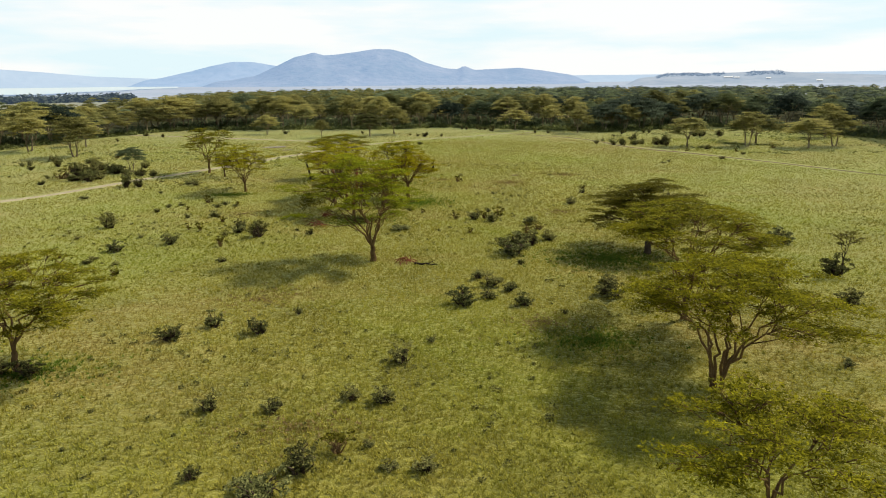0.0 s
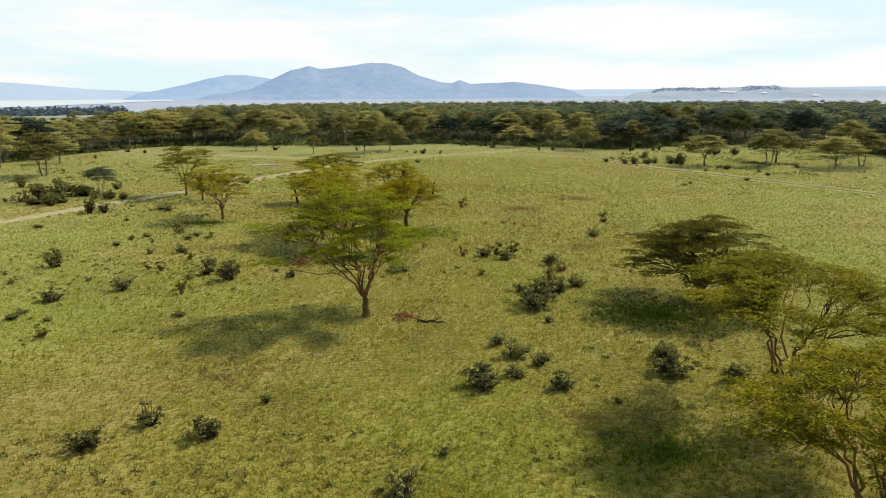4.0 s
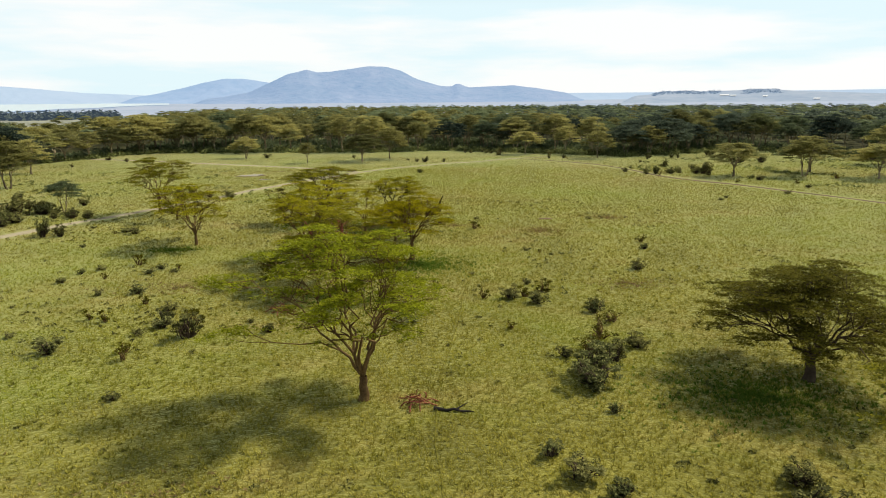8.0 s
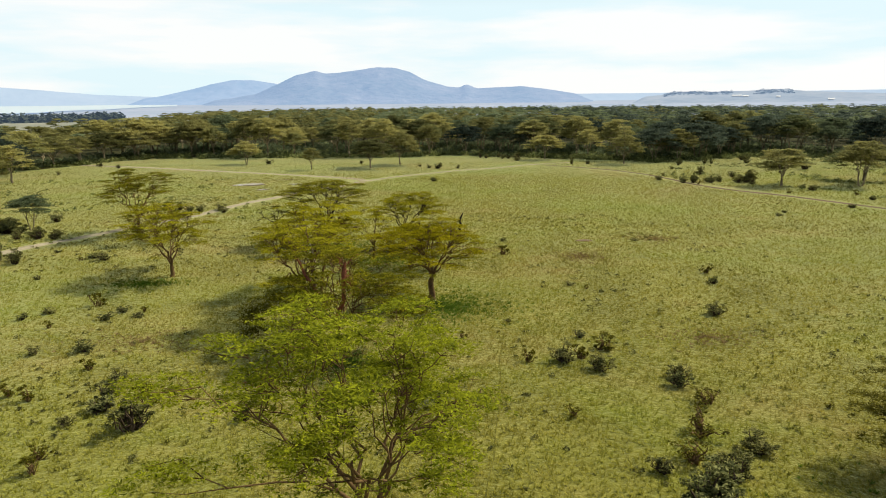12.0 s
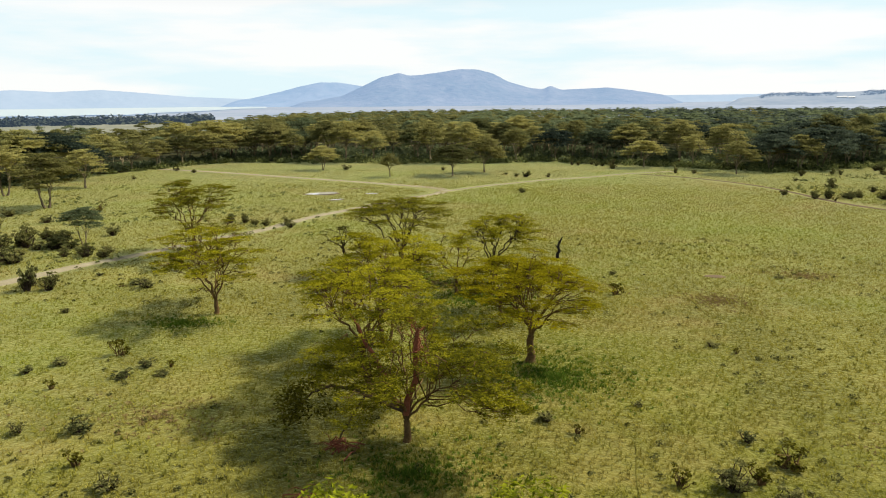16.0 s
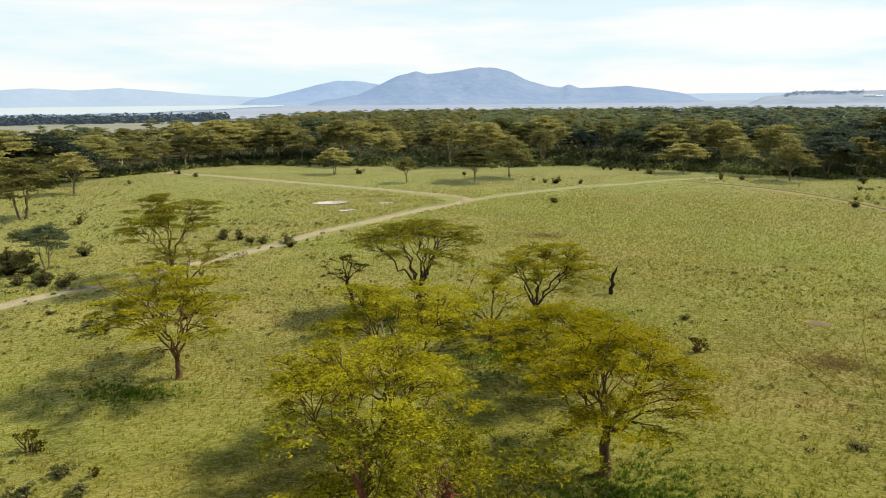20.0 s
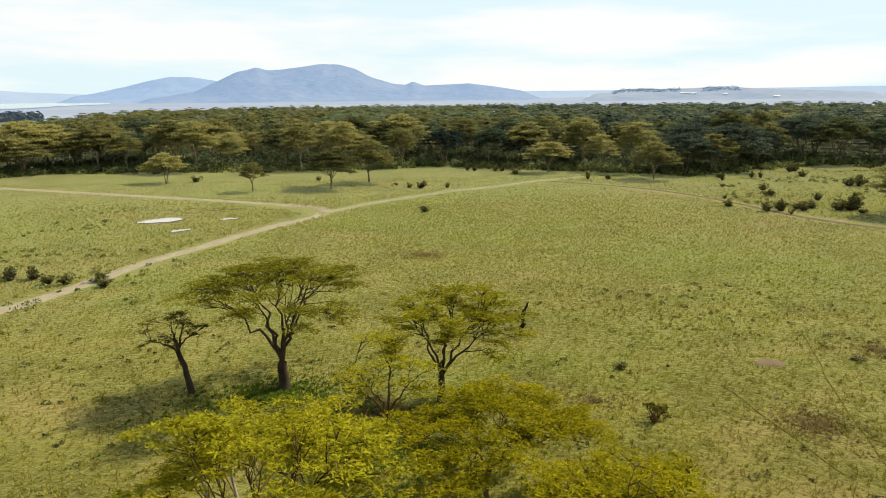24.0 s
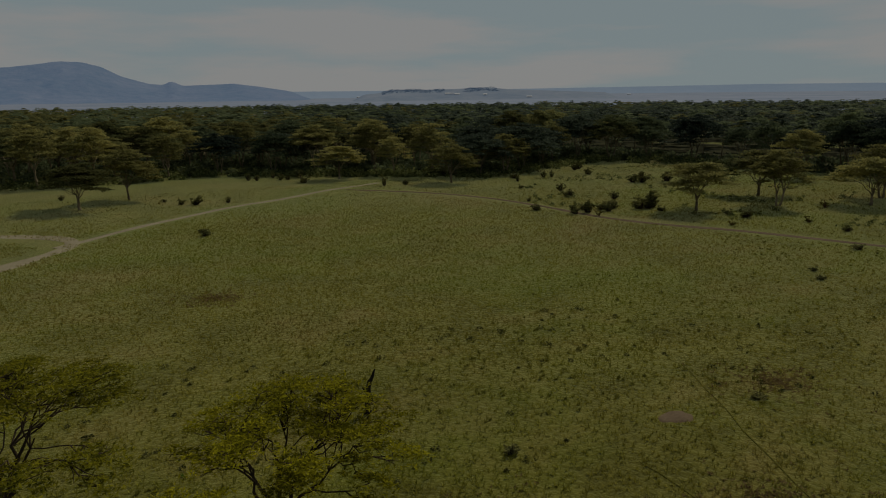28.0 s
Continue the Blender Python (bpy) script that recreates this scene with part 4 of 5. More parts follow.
def clump_field(name, label, category, xs, ys, size, leaf, mat, per, seed, flat=0.7, zs=None):
    """Rounded leafy clumps over many places, as one mass."""
    rng = np.random.default_rng(seed)
    n = len(xs)
    s = size * rng.uniform(0.5, 1.4, n)
    d = rng.normal(0, 1, (n, per, 3))
    d /= np.linalg.norm(d, axis=2)[..., None]
    d *= rng.uniform(0.55, 1.0, (n, per, 1))
    c = np.empty((n, per, 3))
    c[..., 0] = np.asarray(xs)[:, None] + d[..., 0] * s[:, None]
    c[..., 1] = np.asarray(ys)[:, None] + d[..., 1] * s[:, None]
    c[..., 2] = np.asarray(ground_z(xs, ys) if zs is None else zs)[:, None] + np.abs(d[..., 2]) * s[:, None] * 0.9
    geo = Geo()
    leaves(geo, c.reshape(-1, 3), leaf, rng, flat, 0.6)
    return tagged(new(name, geo.mesh(name, mat)), label, category, kind="stuff")


woodland()
# litter sheet on the woodland floor, its dark colour standing in for crown shade
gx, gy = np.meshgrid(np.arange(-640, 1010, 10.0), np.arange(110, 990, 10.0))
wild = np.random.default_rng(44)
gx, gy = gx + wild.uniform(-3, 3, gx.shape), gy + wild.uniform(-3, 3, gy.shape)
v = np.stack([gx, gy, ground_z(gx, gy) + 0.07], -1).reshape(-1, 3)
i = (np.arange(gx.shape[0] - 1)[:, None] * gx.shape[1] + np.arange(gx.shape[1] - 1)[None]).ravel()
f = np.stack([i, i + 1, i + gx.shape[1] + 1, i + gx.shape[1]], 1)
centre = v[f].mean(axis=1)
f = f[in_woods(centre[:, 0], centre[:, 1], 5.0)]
tagged(new("ground_woodland", mesh_of("ground_woodland", v, f, SHADED_LITTER, True)), "leaf litter on the woodland floor, darkened for the shade under the crowns", "ground", kind="structure")
rng = np.random.default_rng(15)
x = rng.uniform(-200, 200, 2600)
y = np.interp(x, EDGE_X, EDGE_Y) + rng.gamma(1.6, 9.0, 2600) - 5
clump_field("undergrowth", "green scrub and saplings along the foot of the woodland", "undergrowth", x[:1700], y[:1700], 1.7, 0.75, UNDER_LEAF, 44, 16)

x = rng.uniform(-230, 220, 3000)
y = np.interp(x, EDGE_X, EDGE_Y) + rng.uniform(6, 80, 3000)
clump_field("understory", "dark shrubs and young trees between the woodland trunks", "undergrowth", x, y, 2.3, 0.95, WOODLAND_GREEN, 30, 21)
x, y = rng.uniform(-125, -42, 700), rng.uniform(165, 262, 700)
ok = fbm(x / 14.0, y / 9.0, 3, 4) > 0.12
clump_field("low_herbs", "low green herbs scattered over the turf", "herbs", x[ok], y[ok], 0.55, 0.30, UNDER_LEAF, 26, 19)
x, y = rng.uniform(58, 150, 1300), rng.uniform(205, 310, 1300)
ok = (fbm(x / 14.0, y / 9.0, 3, 6) > 0.0) & (y > 330 - 1.35 * x)
clump_field("low_herbs", "low green herbs and seedlings in the woodland clearing", "herbs", x[ok], y[ok], 0.7, 0.34, UNDER_LEAF, 26, 20)

x, y = rng.uniform(-75, 45, 2600), rng.uniform(30, 190, 2600)
ok = (fbm(x / 17.0, y / 17.0, 3, 8) + rng.uniform(-0.3, 0.3, 2600) > 0.2) & (np.abs(x - 4) < 25 + 0.4 * y)
clump_field("low_weeds", "small dark weeds dotted over the grassland", "weeds", x[ok], y[ok], 0.34, 0.19, SHRUB_LEAF, 30, 24)

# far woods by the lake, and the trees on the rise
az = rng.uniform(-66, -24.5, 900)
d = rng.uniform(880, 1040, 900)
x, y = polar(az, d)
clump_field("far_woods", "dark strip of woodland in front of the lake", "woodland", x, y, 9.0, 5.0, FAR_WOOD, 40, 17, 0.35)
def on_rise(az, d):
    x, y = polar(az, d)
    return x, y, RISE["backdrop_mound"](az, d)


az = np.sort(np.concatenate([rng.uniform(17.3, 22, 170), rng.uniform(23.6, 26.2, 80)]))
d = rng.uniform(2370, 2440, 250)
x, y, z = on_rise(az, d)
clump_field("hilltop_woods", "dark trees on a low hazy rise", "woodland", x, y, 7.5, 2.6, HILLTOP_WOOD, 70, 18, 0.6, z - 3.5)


def farm_roof(az, d, length, z=None):
    """A long pale greenhouse: walls and a gabled roof."""
    x, y = polar(az, d)
    base = float(RISE["backdrop_mound"](np.array([az]), np.array([d]))[0]) if z is None else z
    ob = new("greenhouse")
    ob.matrix_world = pose(x, y, base - 0.5, 0, 0, -az)
    tagged(ob, "long low pale-roofed greenhouse on the hazy plain", "building", "farm roofs")
    h, w, l = 3.0, 6.0, length / 2
    wall, roof = Geo(), Geo()
    wall.add([(-l, -w, 0), (l, -w, 0), (l, w, 0), (-l, w, 0), (-l, -w, h), (l, -w, h), (l, w, h), (-l, w, h)], [(0, 1, 5, 4), (1, 2, 6, 5), (2, 3, 7, 6), (3, 0, 4, 7)])
    e = 0.6
    roof.add([(-l - e, -w - e, h), (l + e, -w - e, h), (l + e, 0, h + 2.4), (-l - e, 0, h + 2.4), (l + e, w + e, h), (-l - e, w + e, h)], [(0, 1, 2, 3), (3, 2, 4, 5)])
    part("wall", wall, ROOF, ob)
    part("roof", roof, ROOF, ob)


for a, d, size in ((22.4, 2330, 26), (23.0, 2320, 16), (25.2, 2300, 12), (28.6, 2250, 16)):
    farm_roof(a, d, size)
for a, d, size in ((33.5, 3300, 22), (36.5, 3350, 16), (15.6, 3400, 18)):
    farm_roof(a, d, size, 9.0)

# ---------------------------------------------------------------- shrubs
def shrub_parts(seed, leaf_size, count, open_form=False):
    """Crooked stems and small leaves of a shrub one metre wide and high."""
    rng = np.random.default_rng(seed)
    stems, crown = [], Geo()
    knots = []
    lobes = [(rng.uniform(0, 2 * np.pi), 0.30 * math.sqrt(rng.uniform(0.0, 1)), rng.uniform(0.45, 1.0), rng.uniform(0.14, 0.24)) for _ in range(4 if open_form else 7)]
    for k in range(14 if open_form else 42):
        a, r, tall, wide = lobes[k % len(lobes)]
        # the outside of a lobe: a rough dome over its own centre
        d = rng.normal(0, 1, 3)
        d /= np.linalg.norm(d)
        top = np.array([r * math.cos(a), r * math.sin(a), tall * 0.55]) + d * np.array([wide, wide, tall * 0.38]) * rng.uniform(0.6, 1.1)
        top[2] = max(0.10, top[2])
        path = bend((0.06 * math.cos(a), 0.06 * math.sin(a), -0.06), top, rng, 5, 0.1, 0.08)
        if open_form or not stems:
            stems.append(Geo())
        tube(stems[-1], path, [0.028, 0.022, 0.016, 0.010, 0.005], 4)
        knots.append((top, rng.uniform(0.07, 0.12) if open_form else rng.uniform(0.06, 0.12)))
    for p, size in knots:
        n = count // len(knots)
        d = rng.normal(0, 1, (n, 3))
        d /= np.linalg.norm(d, axis=1)[:, None]
        c = p + d * size * rng.uniform(0.4, 1.0, (n, 1)) * np.array([1, 1, 0.75])
        c[:, 2] = np.abs(c[:, 2] - 0.02) + 0.02
        leaves(crown, c, leaf_size, rng, 0.7, 0.55)
    # to one metre each way
    v = np.concatenate(crown.v)
    lo, hi = np.percentile(v, 1.5, axis=0), np.percentile(v, 98.5, axis=0)
    scale = np.array([1 / (hi[0] - lo[0]), 1 / (hi[1] - lo[1]), 1 / hi[2]])
    for g in (crown, *stems):
        g.v = [piece * scale for piece in g.v]
    return stems, crown


SHRUBS = {}


def shrub(kind, x, y, w, h, spin):
    """kind: dark, grey or sapling; w, h: its width and height."""
    m = pose(x, y, gz(x, y), 0, 0, spin) @ Matrix.Diagonal((0.95 * w, 0.95 * w, 0.95 * h, 1))
    key = (kind, int(spin) % 5, w > 1.9)
    if key in SHRUBS:
        return twin(SHRUBS[key], m)
    name, label, leaf, bark, count, is_open = {
        "dark": ("thorn_bush", "dense dark thorn bush in the grass", SHRUB_LEAF, DARK_BARK, 1000, False),
        "grey": ("grey_bush", "grey-green woolly bush in the grass", GREY_LEAF, DARK_BARK, 1000, False),
        "sapling": ("acacia_sapling", "small airy olive acacia sapling", LEAF_DARK, BARK, 330, True)}[kind]
    stems, crown = shrub_parts(200 + 7 * key[1] + len(kind), 0.06 if w > 1.9 else 0.085, int(2.2 * count) if w > 1.9 and not is_open else count, is_open)
    ob = new(name)
    tagged(ob, label, "shrub", "scattered shrubs")
    for stem in stems:
        part("stem" if is_open else "woody_base", stem, bark, ob)
    part("foliage", crown, leaf, ob)
    ob.matrix_basis = m
    SHRUBS[key] = ob
    return ob

for row in (("dark", -14.4, 35.6, 1.2, 0.9, 278),
            ("grey", -10.2, 33.9, 3.2, 1.5, 96),
            ("dark", -34.9, 50.6, 3.0, 1.4, 41),
            ("dark", -32.2, 50.3, 2.4, 1.2, 203),
            ("dark", -8.5, 36.5, 2.1, 1.8, 309),
            ("dark", -1.2, 36.7, 1.5, 0.9, 297),
            ("dark", -3.2, 36.9, 1.2, 0.6, 6),
            ("sapling", -6.5, 38.7, 1.9, 1.6, 240),
            ("dark", -4.7, 39.5, 0.8, 0.6, 119),
            ("dark", -11.9, 44.2, 1.3, 0.9, 240),
            ("dark", -16.2, 44.3, 1.7, 1.5, 281),
            ("dark", -6.6, 46.1, 1.5, 1.1, 346),
            ("dark", -4.4, 45.6, 1.7, 1.4, 171),
            ("grey", 31.4, 50.8, 1.2, 0.6, 118),
            ("dark", -3.4, 52.6, 1.9, 1.7, 7),
            ("grey", -1.0, 56.9, 0.9, 0.7, 32),
            ("dark", -24.1, 58.0, 2.3, 1.5, 302),
            ("dark", -16.6, 59.7, 1.7, 1.5, 15),
            ("grey", -21.3, 61.7, 1.8, 1.6, 137),
            ("dark", 11.7, 64.3, 0.8, 0.5, 198),
            ("grey", -14.1, 64.9, 0.9, 0.7, 218)):
    shrub(*row)
for row in (("grey", 2.0, 67.0, 2.4, 1.8, 295),
            ("dark", 40.2, 66.4, 2.8, 1.6, 68),
            ("grey", 8.2, 66.9, 1.9, 1.4, 49),
            ("dark", 21.9, 68.0, 2.2, 1.4, 253),
            ("dark", 17.4, 69.0, 3.2, 1.6, 344),
            ("dark", 4.8, 69.2, 1.5, 0.9, 320),
            ("grey", 7.0, 71.7, 1.4, 1.0, 215),
            ("dark", 5.2, 73.7, 2.4, 1.6, 197),
            ("grey", 4.0, 76.4, 1.6, 1.1, 273),
            ("dark", 17.7, 72.6, 2.2, 1.6, 131),
            ("grey", 9.4, 82.3, 1.0, 0.7, 18),
            ("dark", 44.5, 76.8, 3.2, 2.5, 299),
            ("grey", 8.9, 87.2, 3.8, 2.3, 86),
            ("grey", 9.5, 89.8, 3.6, 2.4, 88),
            ("grey", -44.0, 91.8, 2.4, 1.6, 14),
            ("grey", 46.0, 92.4, 2.9, 2.3, 310),
            ("dark", 11.8, 92.5, 2.4, 2.1, 302),
            ("sapling", 10.6, 94.5, 2.6, 1.8, 52),
            ("dark", 15.0, 95.9, 2.2, 1.5, 44),
            ("sapling", -31.2, 95.7, 1.2, 1.2, 357),
            ("grey", -38.4, 96.0, 2.5, 1.7, 277),
            ("sapling", 12.0, 98.3, 3.2, 2.0, 291),
            ("sapling", 14.5, 103.2, 2.6, 1.6, 22),
            ("dark", 7.9, 93.3, 1.5, 1.0, 193)):
    shrub(*row)
for row in (("dark", -26.9, 99.9, 2.9, 2.5, 293),
            ("dark", -32.0, 100.5, 1.2, 0.8, 63),
            ("dark", -19.7, 101.3, 1.3, 1.0, 327),
            ("sapling", 4.0, 101.4, 1.3, 0.8, 45),
            ("sapling", 22.9, 102.4, 0.6, 0.6, 176),
            ("grey", -30.7, 102.8, 1.9, 1.1, 210),
            ("grey", -6.1, 103.8, 2.6, 0.8, 10),
            ("sapling", -27.8, 104.0, 1.7, 1.8, 150),
            ("dark", -31.0, 104.8, 1.8, 1.6, 212),
            ("sapling", -39.0, 105.6, 1.1, 1.1, 309),
            ("grey", 13.3, 106.8, 1.9, 1.3, 23),
            ("dark", -52.5, 108.0, 2.4, 2.4, 300),
            ("dark", -31.8, 108.5, 1.6, 1.1, 142),
            ("dark", 13.9, 108.6, 1.7, 1.2, 18),
            ("sapling", -35.4, 110.8, 1.1, 1.1, 158),
            ("dark", 5.3, 112.4, 2.3, 1.7, 57),
            ("sapling", 6.8, 113.2, 1.5, 1.3, 103),
            ("dark", 7.9, 110.5, 2.1, 1.4, 8),
            ("sapling", 2.0, 112.3, 1.3, 1.6, 307)):
    shrub(*row)
for row in (("dark", -42.4, 114.7, 1.2, 1.0, 101),
            ("sapling", 9.3, 115.2, 1.9, 1.5, 149),
            ("grey", -38.0, 115.5, 1.9, 1.1, 79),
            ("grey", 7.8, 118.7, 1.2, 0.8, 173),
            ("sapling", -3.5, 118.7, 0.8, 0.8, 160),
            ("dark", -5.6, 120.6, 1.2, 0.7, 70),
            ("sapling", -45.1, 122.3, 0.9, 0.9, 193),
            ("dark", 1.4, 123.8, 0.9, 0.5, 266),
            ("dark", 23.1, 124.8, 2.0, 1.5, 304),
            ("grey", -40.6, 125.1, 1.6, 0.8, 52),
            ("dark", -37.7, 125.9, 1.4, 0.5, 324),
            ("grey", -40.1, 127.9, 1.5, 0.8, 121),
            ("sapling", -37.8, 128.0, 0.9, 0.7, 223),
            ("sapling", -44.2, 130.3, 1.7, 1.7, 155),
            ("sapling", 11.9, 135.6, 0.6, 0.7, 280),
            ("dark", 10.1, 137.4, 1.3, 0.6, 212)):
    shrub(*row)
for row in (("sapling", 28.7, 142.7, 1.8, 1.4, 161),
            ("grey", -68.2, 150.3, 1.9, 3.5, 215),
            ("dark", -65.6, 150.9, 2.0, 2.2, 296),
            ("dark", -69.1, 152.5, 1.8, 2.5, 27),
            ("dark", -66.9, 153.2, 1.8, 1.7, 137),
            ("grey", -56.4, 154.8, 2.0, 0.9, 206),
            ("dark", -54.2, 153.4, 1.7, 1.2, 345),
            ("sapling", 3.4, 154.3, 1.8, 1.6, 180),
            ("grey", -86.0, 163.4, 4.1, 2.0, 177),
            ("dark", -83.6, 164.4, 3.8, 2.4, 205),
            ("dark", -81.2, 164.9, 3.8, 1.9, 311),
            ("dark", 25.2, 164.1, 1.3, 0.5, 346),
            ("dark", 4.2, 164.3, 1.1, 0.7, 189),
            ("dark", -70.2, 169.5, 1.9, 1.6, 186),
            ("dark", -76.5, 169.6, 2.0, 1.6, 138),
            ("dark", -74.9, 171.6, 2.2, 1.6, 264),
            ("dark", -73.3, 169.7, 2.7, 2.1, 254),
            ("dark", -71.4, 173.1, 2.2, 1.1, 193),
            ("dark", -83.4, 176.5, 2.6, 2.6, 217),
            ("grey", -81.5, 175.1, 3.4, 2.2, 190),
            ("grey", -79.6, 175.5, 3.0, 1.9, 132),
            ("dark", -91.1, 175.1, 3.7, 2.9, 84),
            ("dark", -89.1, 176.8, 2.5, 2.7, 106),
            ("dark", -87.1, 175.9, 2.5, 4.0, 145)):
    shrub(*row)
for row in (("dark", -88.8, 182.4, 2.2, 2.0, 284),
            ("dark", -87.2, 182.9, 2.0, 1.6, 287),
            ("dark", -85.6, 182.6, 2.7, 1.8, 140),
            ("grey", -79.2, 187.2, 2.4, 2.2, 122),
            ("dark", 61.4, 189.7, 1.2, 0.6, 347),
            ("grey", -116.0, 194.0, 1.8, 1.4, 24),
            ("dark", -113.6, 193.4, 1.6, 1.9, 43),
            ("dark", 78.3, 196.4, 1.9, 0.9, 307),
            ("dark", -50.2, 196.8, 1.5, 1.2, 170),
            ("dark", -58.1, 199.6, 1.6, 1.2, 90),
            ("dark", -55.7, 199.0, 1.9, 1.5, 88),
            ("dark", -51.7, 199.8, 2.2, 1.8, 86),
            ("grey", -63.7, 201.7, 2.2, 1.9, 333),
            ("dark", -61.1, 201.9, 2.0, 1.8, 158),
            ("dark", 88.2, 205.8, 1.6, 1.0, 291),
            ("dark", 83.8, 222.8, 2.2, 1.5, 115),
            ("grey", 83.3, 226.4, 2.0, 1.1, 17),
            ("dark", 74.4, 234.6, 1.8, 1.2, 97),
            ("sapling", 60.9, 235.6, 1.4, 1.4, 161),
            ("grey", 65.2, 238.7, 2.4, 1.8, 294),
            ("grey", 58.2, 239.3, 2.2, 2.4, 329),
            ("grey", 61.0, 239.3, 1.9, 2.3, 70),
            ("dark", 72.5, 238.5, 2.8, 2.6, 326),
            ("grey", 74.3, 238.3, 2.9, 3.2, 234),
            ("dark", 76.1, 239.2, 3.3, 3.5, 253)):
    shrub(*row)
for row in (("dark", 65.3, 241.0, 2.3, 1.6, 347),
            ("dark", 66.8, 241.8, 1.9, 1.3, 311),
            ("dark", 68.3, 241.1, 1.8, 1.7, 280),
            ("dark", 62.0, 242.3, 2.2, 1.4, 66),
            ("dark", 53.9, 246.4, 1.8, 1.2, 265),
            ("grey", -7.9, 247.6, 2.1, 1.1, 138),
            ("dark", -7.9, 250.9, 2.0, 0.6, 324),
            ("dark", 69.4, 259.6, 2.7, 1.6, 214),
            ("dark", 73.2, 268.6, 2.1, 1.7, 18),
            ("grey", 97.6, 273.2, 3.0, 2.1, 43),
            ("dark", 99.4, 271.9, 3.2, 2.8, 197),
            ("dark", 101.2, 274.2, 2.3, 2.4, 118),
            ("dark", -0.1, 285.3, 1.7, 1.3, 318),
            ("dark", -9.7, 286.2, 1.8, 1.3, 56),
            ("dark", -6.9, 284.8, 2.4, 1.9, 190),
            ("dark", 73.6, 290.3, 1.5, 1.5, 113),
            ("grey", -13.0, 291.4, 1.1, 0.7, 233),
            ("dark", 97.9, 293.1, 2.6, 2.0, 339),
            ("dark", 83.6, 294.0, 1.6, 1.8, 189),
            ("grey", 85.8, 292.9, 1.3, 2.0, 349),
            ("dark", 44.3, 295.6, 1.8, 1.5, 116),
            ("dark", 75.9, 295.8, 2.6, 1.6, 301),
            ("dark", 39.1, 296.9, 1.8, 3.1, 61)):
    shrub(*row)
for row in (("dark", -34.3, 306.0, 1.5, 1.2, 23),
            ("dark", 101.2, 305.5, 1.9, 2.2, 52),
            ("grey", 102.6, 307.1, 1.8, 1.8, 161),
            ("grey", 104.0, 307.3, 2.3, 2.3, 67),
            ("dark", -67.9, 308.1, 3.2, 1.9, 101),
            ("dark", 63.8, 308.2, 1.5, 1.6, 206),
            ("dark", 66.0, 309.6, 2.0, 2.1, 48),
            ("dark", 56.4, 310.1, 3.1, 3.0, 251),
            ("grey", 58.6, 310.2, 3.9, 2.7, 106),
            ("dark", 60.8, 309.9, 3.3, 3.0, 291),
            ("dark", 21.9, 312.4, 3.2, 2.3, 61),
            ("dark", 60.6, 319.4, 2.2, 2.4, 166),
            ("dark", 62.2, 318.8, 2.5, 2.1, 186),
            ("grey", 63.9, 320.6, 2.9, 2.0, 228),
            ("grey", 17.3, 321.2, 2.0, 2.0, 197),
            ("dark", 19.5, 321.3, 1.9, 1.4, 342),
            ("grey", 9.1, 323.0, 1.5, 2.0, 263),
            ("grey", 11.3, 322.4, 1.8, 1.6, 273),
            ("grey", 23.2, 324.3, 3.2, 2.3, 313),
            ("dark", 16.3, 326.7, 1.3, 2.1, 21),
            ("dark", 18.5, 326.8, 1.4, 1.4, 206)):
    shrub(*row)

for row in (("dark", -53.1, 99.4, 1.2, 0.6, 353),
            ("dark", -44.9, 87.5, 1.4, 0.6, 144),
            ("dark", -44.8, 85.4, 1.3, 0.6, 110),
            ("sapling", -49.7, 88.2, 1.4, 0.7, 243),
            ("sapling", -39.2, 80.1, 1.8, 1.2, 262),
            ("sapling", -30.6, 94.0, 1.2, 1.5, 270),
            ("dark", -28.0, 86.0, 1.4, 0.6, 1),
            ("sapling", -37.0, 104.8, 1.2, 1.3, 299),
            ("dark", -47.9, 127.6, 1.5, 0.7, 74),
            ("grey", -81.4, 161.1, 3.3, 2.8, 118),
            ("sapling", -90.5, 167.6, 4.2, 3.0, 355),
            ("dark", -89.5, 171.8, 4.3, 3.4, 208),
            ("grey", -99.5, 197.9, 2.5, 1.6, 17),
            ("sapling", -98.0, 212.5, 3.5, 2.1, 276),
            ("dark", -104.2, 190.8, 2.4, 3.1, 59),
            ("grey", -94.9, 167.8, 1.4, 1.0, 188)):
    shrub(*row)
for row in (("dark", -22.1, 104.3, 0.6, 0.5, 45),
            ("dark", -70.4, 136.7, 1.7, 0.6, 10),
            ("dark", -108.5, 184.7, 2.0, 1.5, 282),
            ("grey", -90.8, 157.7, 1.7, 1.0, 205),
            ("dark", -49.9, 120.9, 1.2, 0.7, 95),
            ("grey", -49.7, 125.3, 1.0, 0.7, 240),
            ("sapling", -56.7, 103.9, 0.8, 0.6, 120),
            ("dark", -44.3, 100.5, 1.2, 0.7, 101),
            ("dark", -40.9, 84.8, 1.0, 0.6, 336),
            ("grey", 27.7, 137.6, 1.3, 1.0, 297),
            ("sapling", 105.4, 223.9, 2.8, 1.8, 36),
            ("dark", 106.3, 270.7, 3.3, 2.6, 243),
            ("grey", 76.0, 251.5, 1.9, 1.7, 198),
            ("dark", 58.9, 186.6, 1.4, 0.6, 74),
            ("sapling", 89.8, 214.3, 1.7, 1.1, 209),
            ("dark", 58.5, 257.5, 1.5, 1.1, 231)):
    shrub(*row)
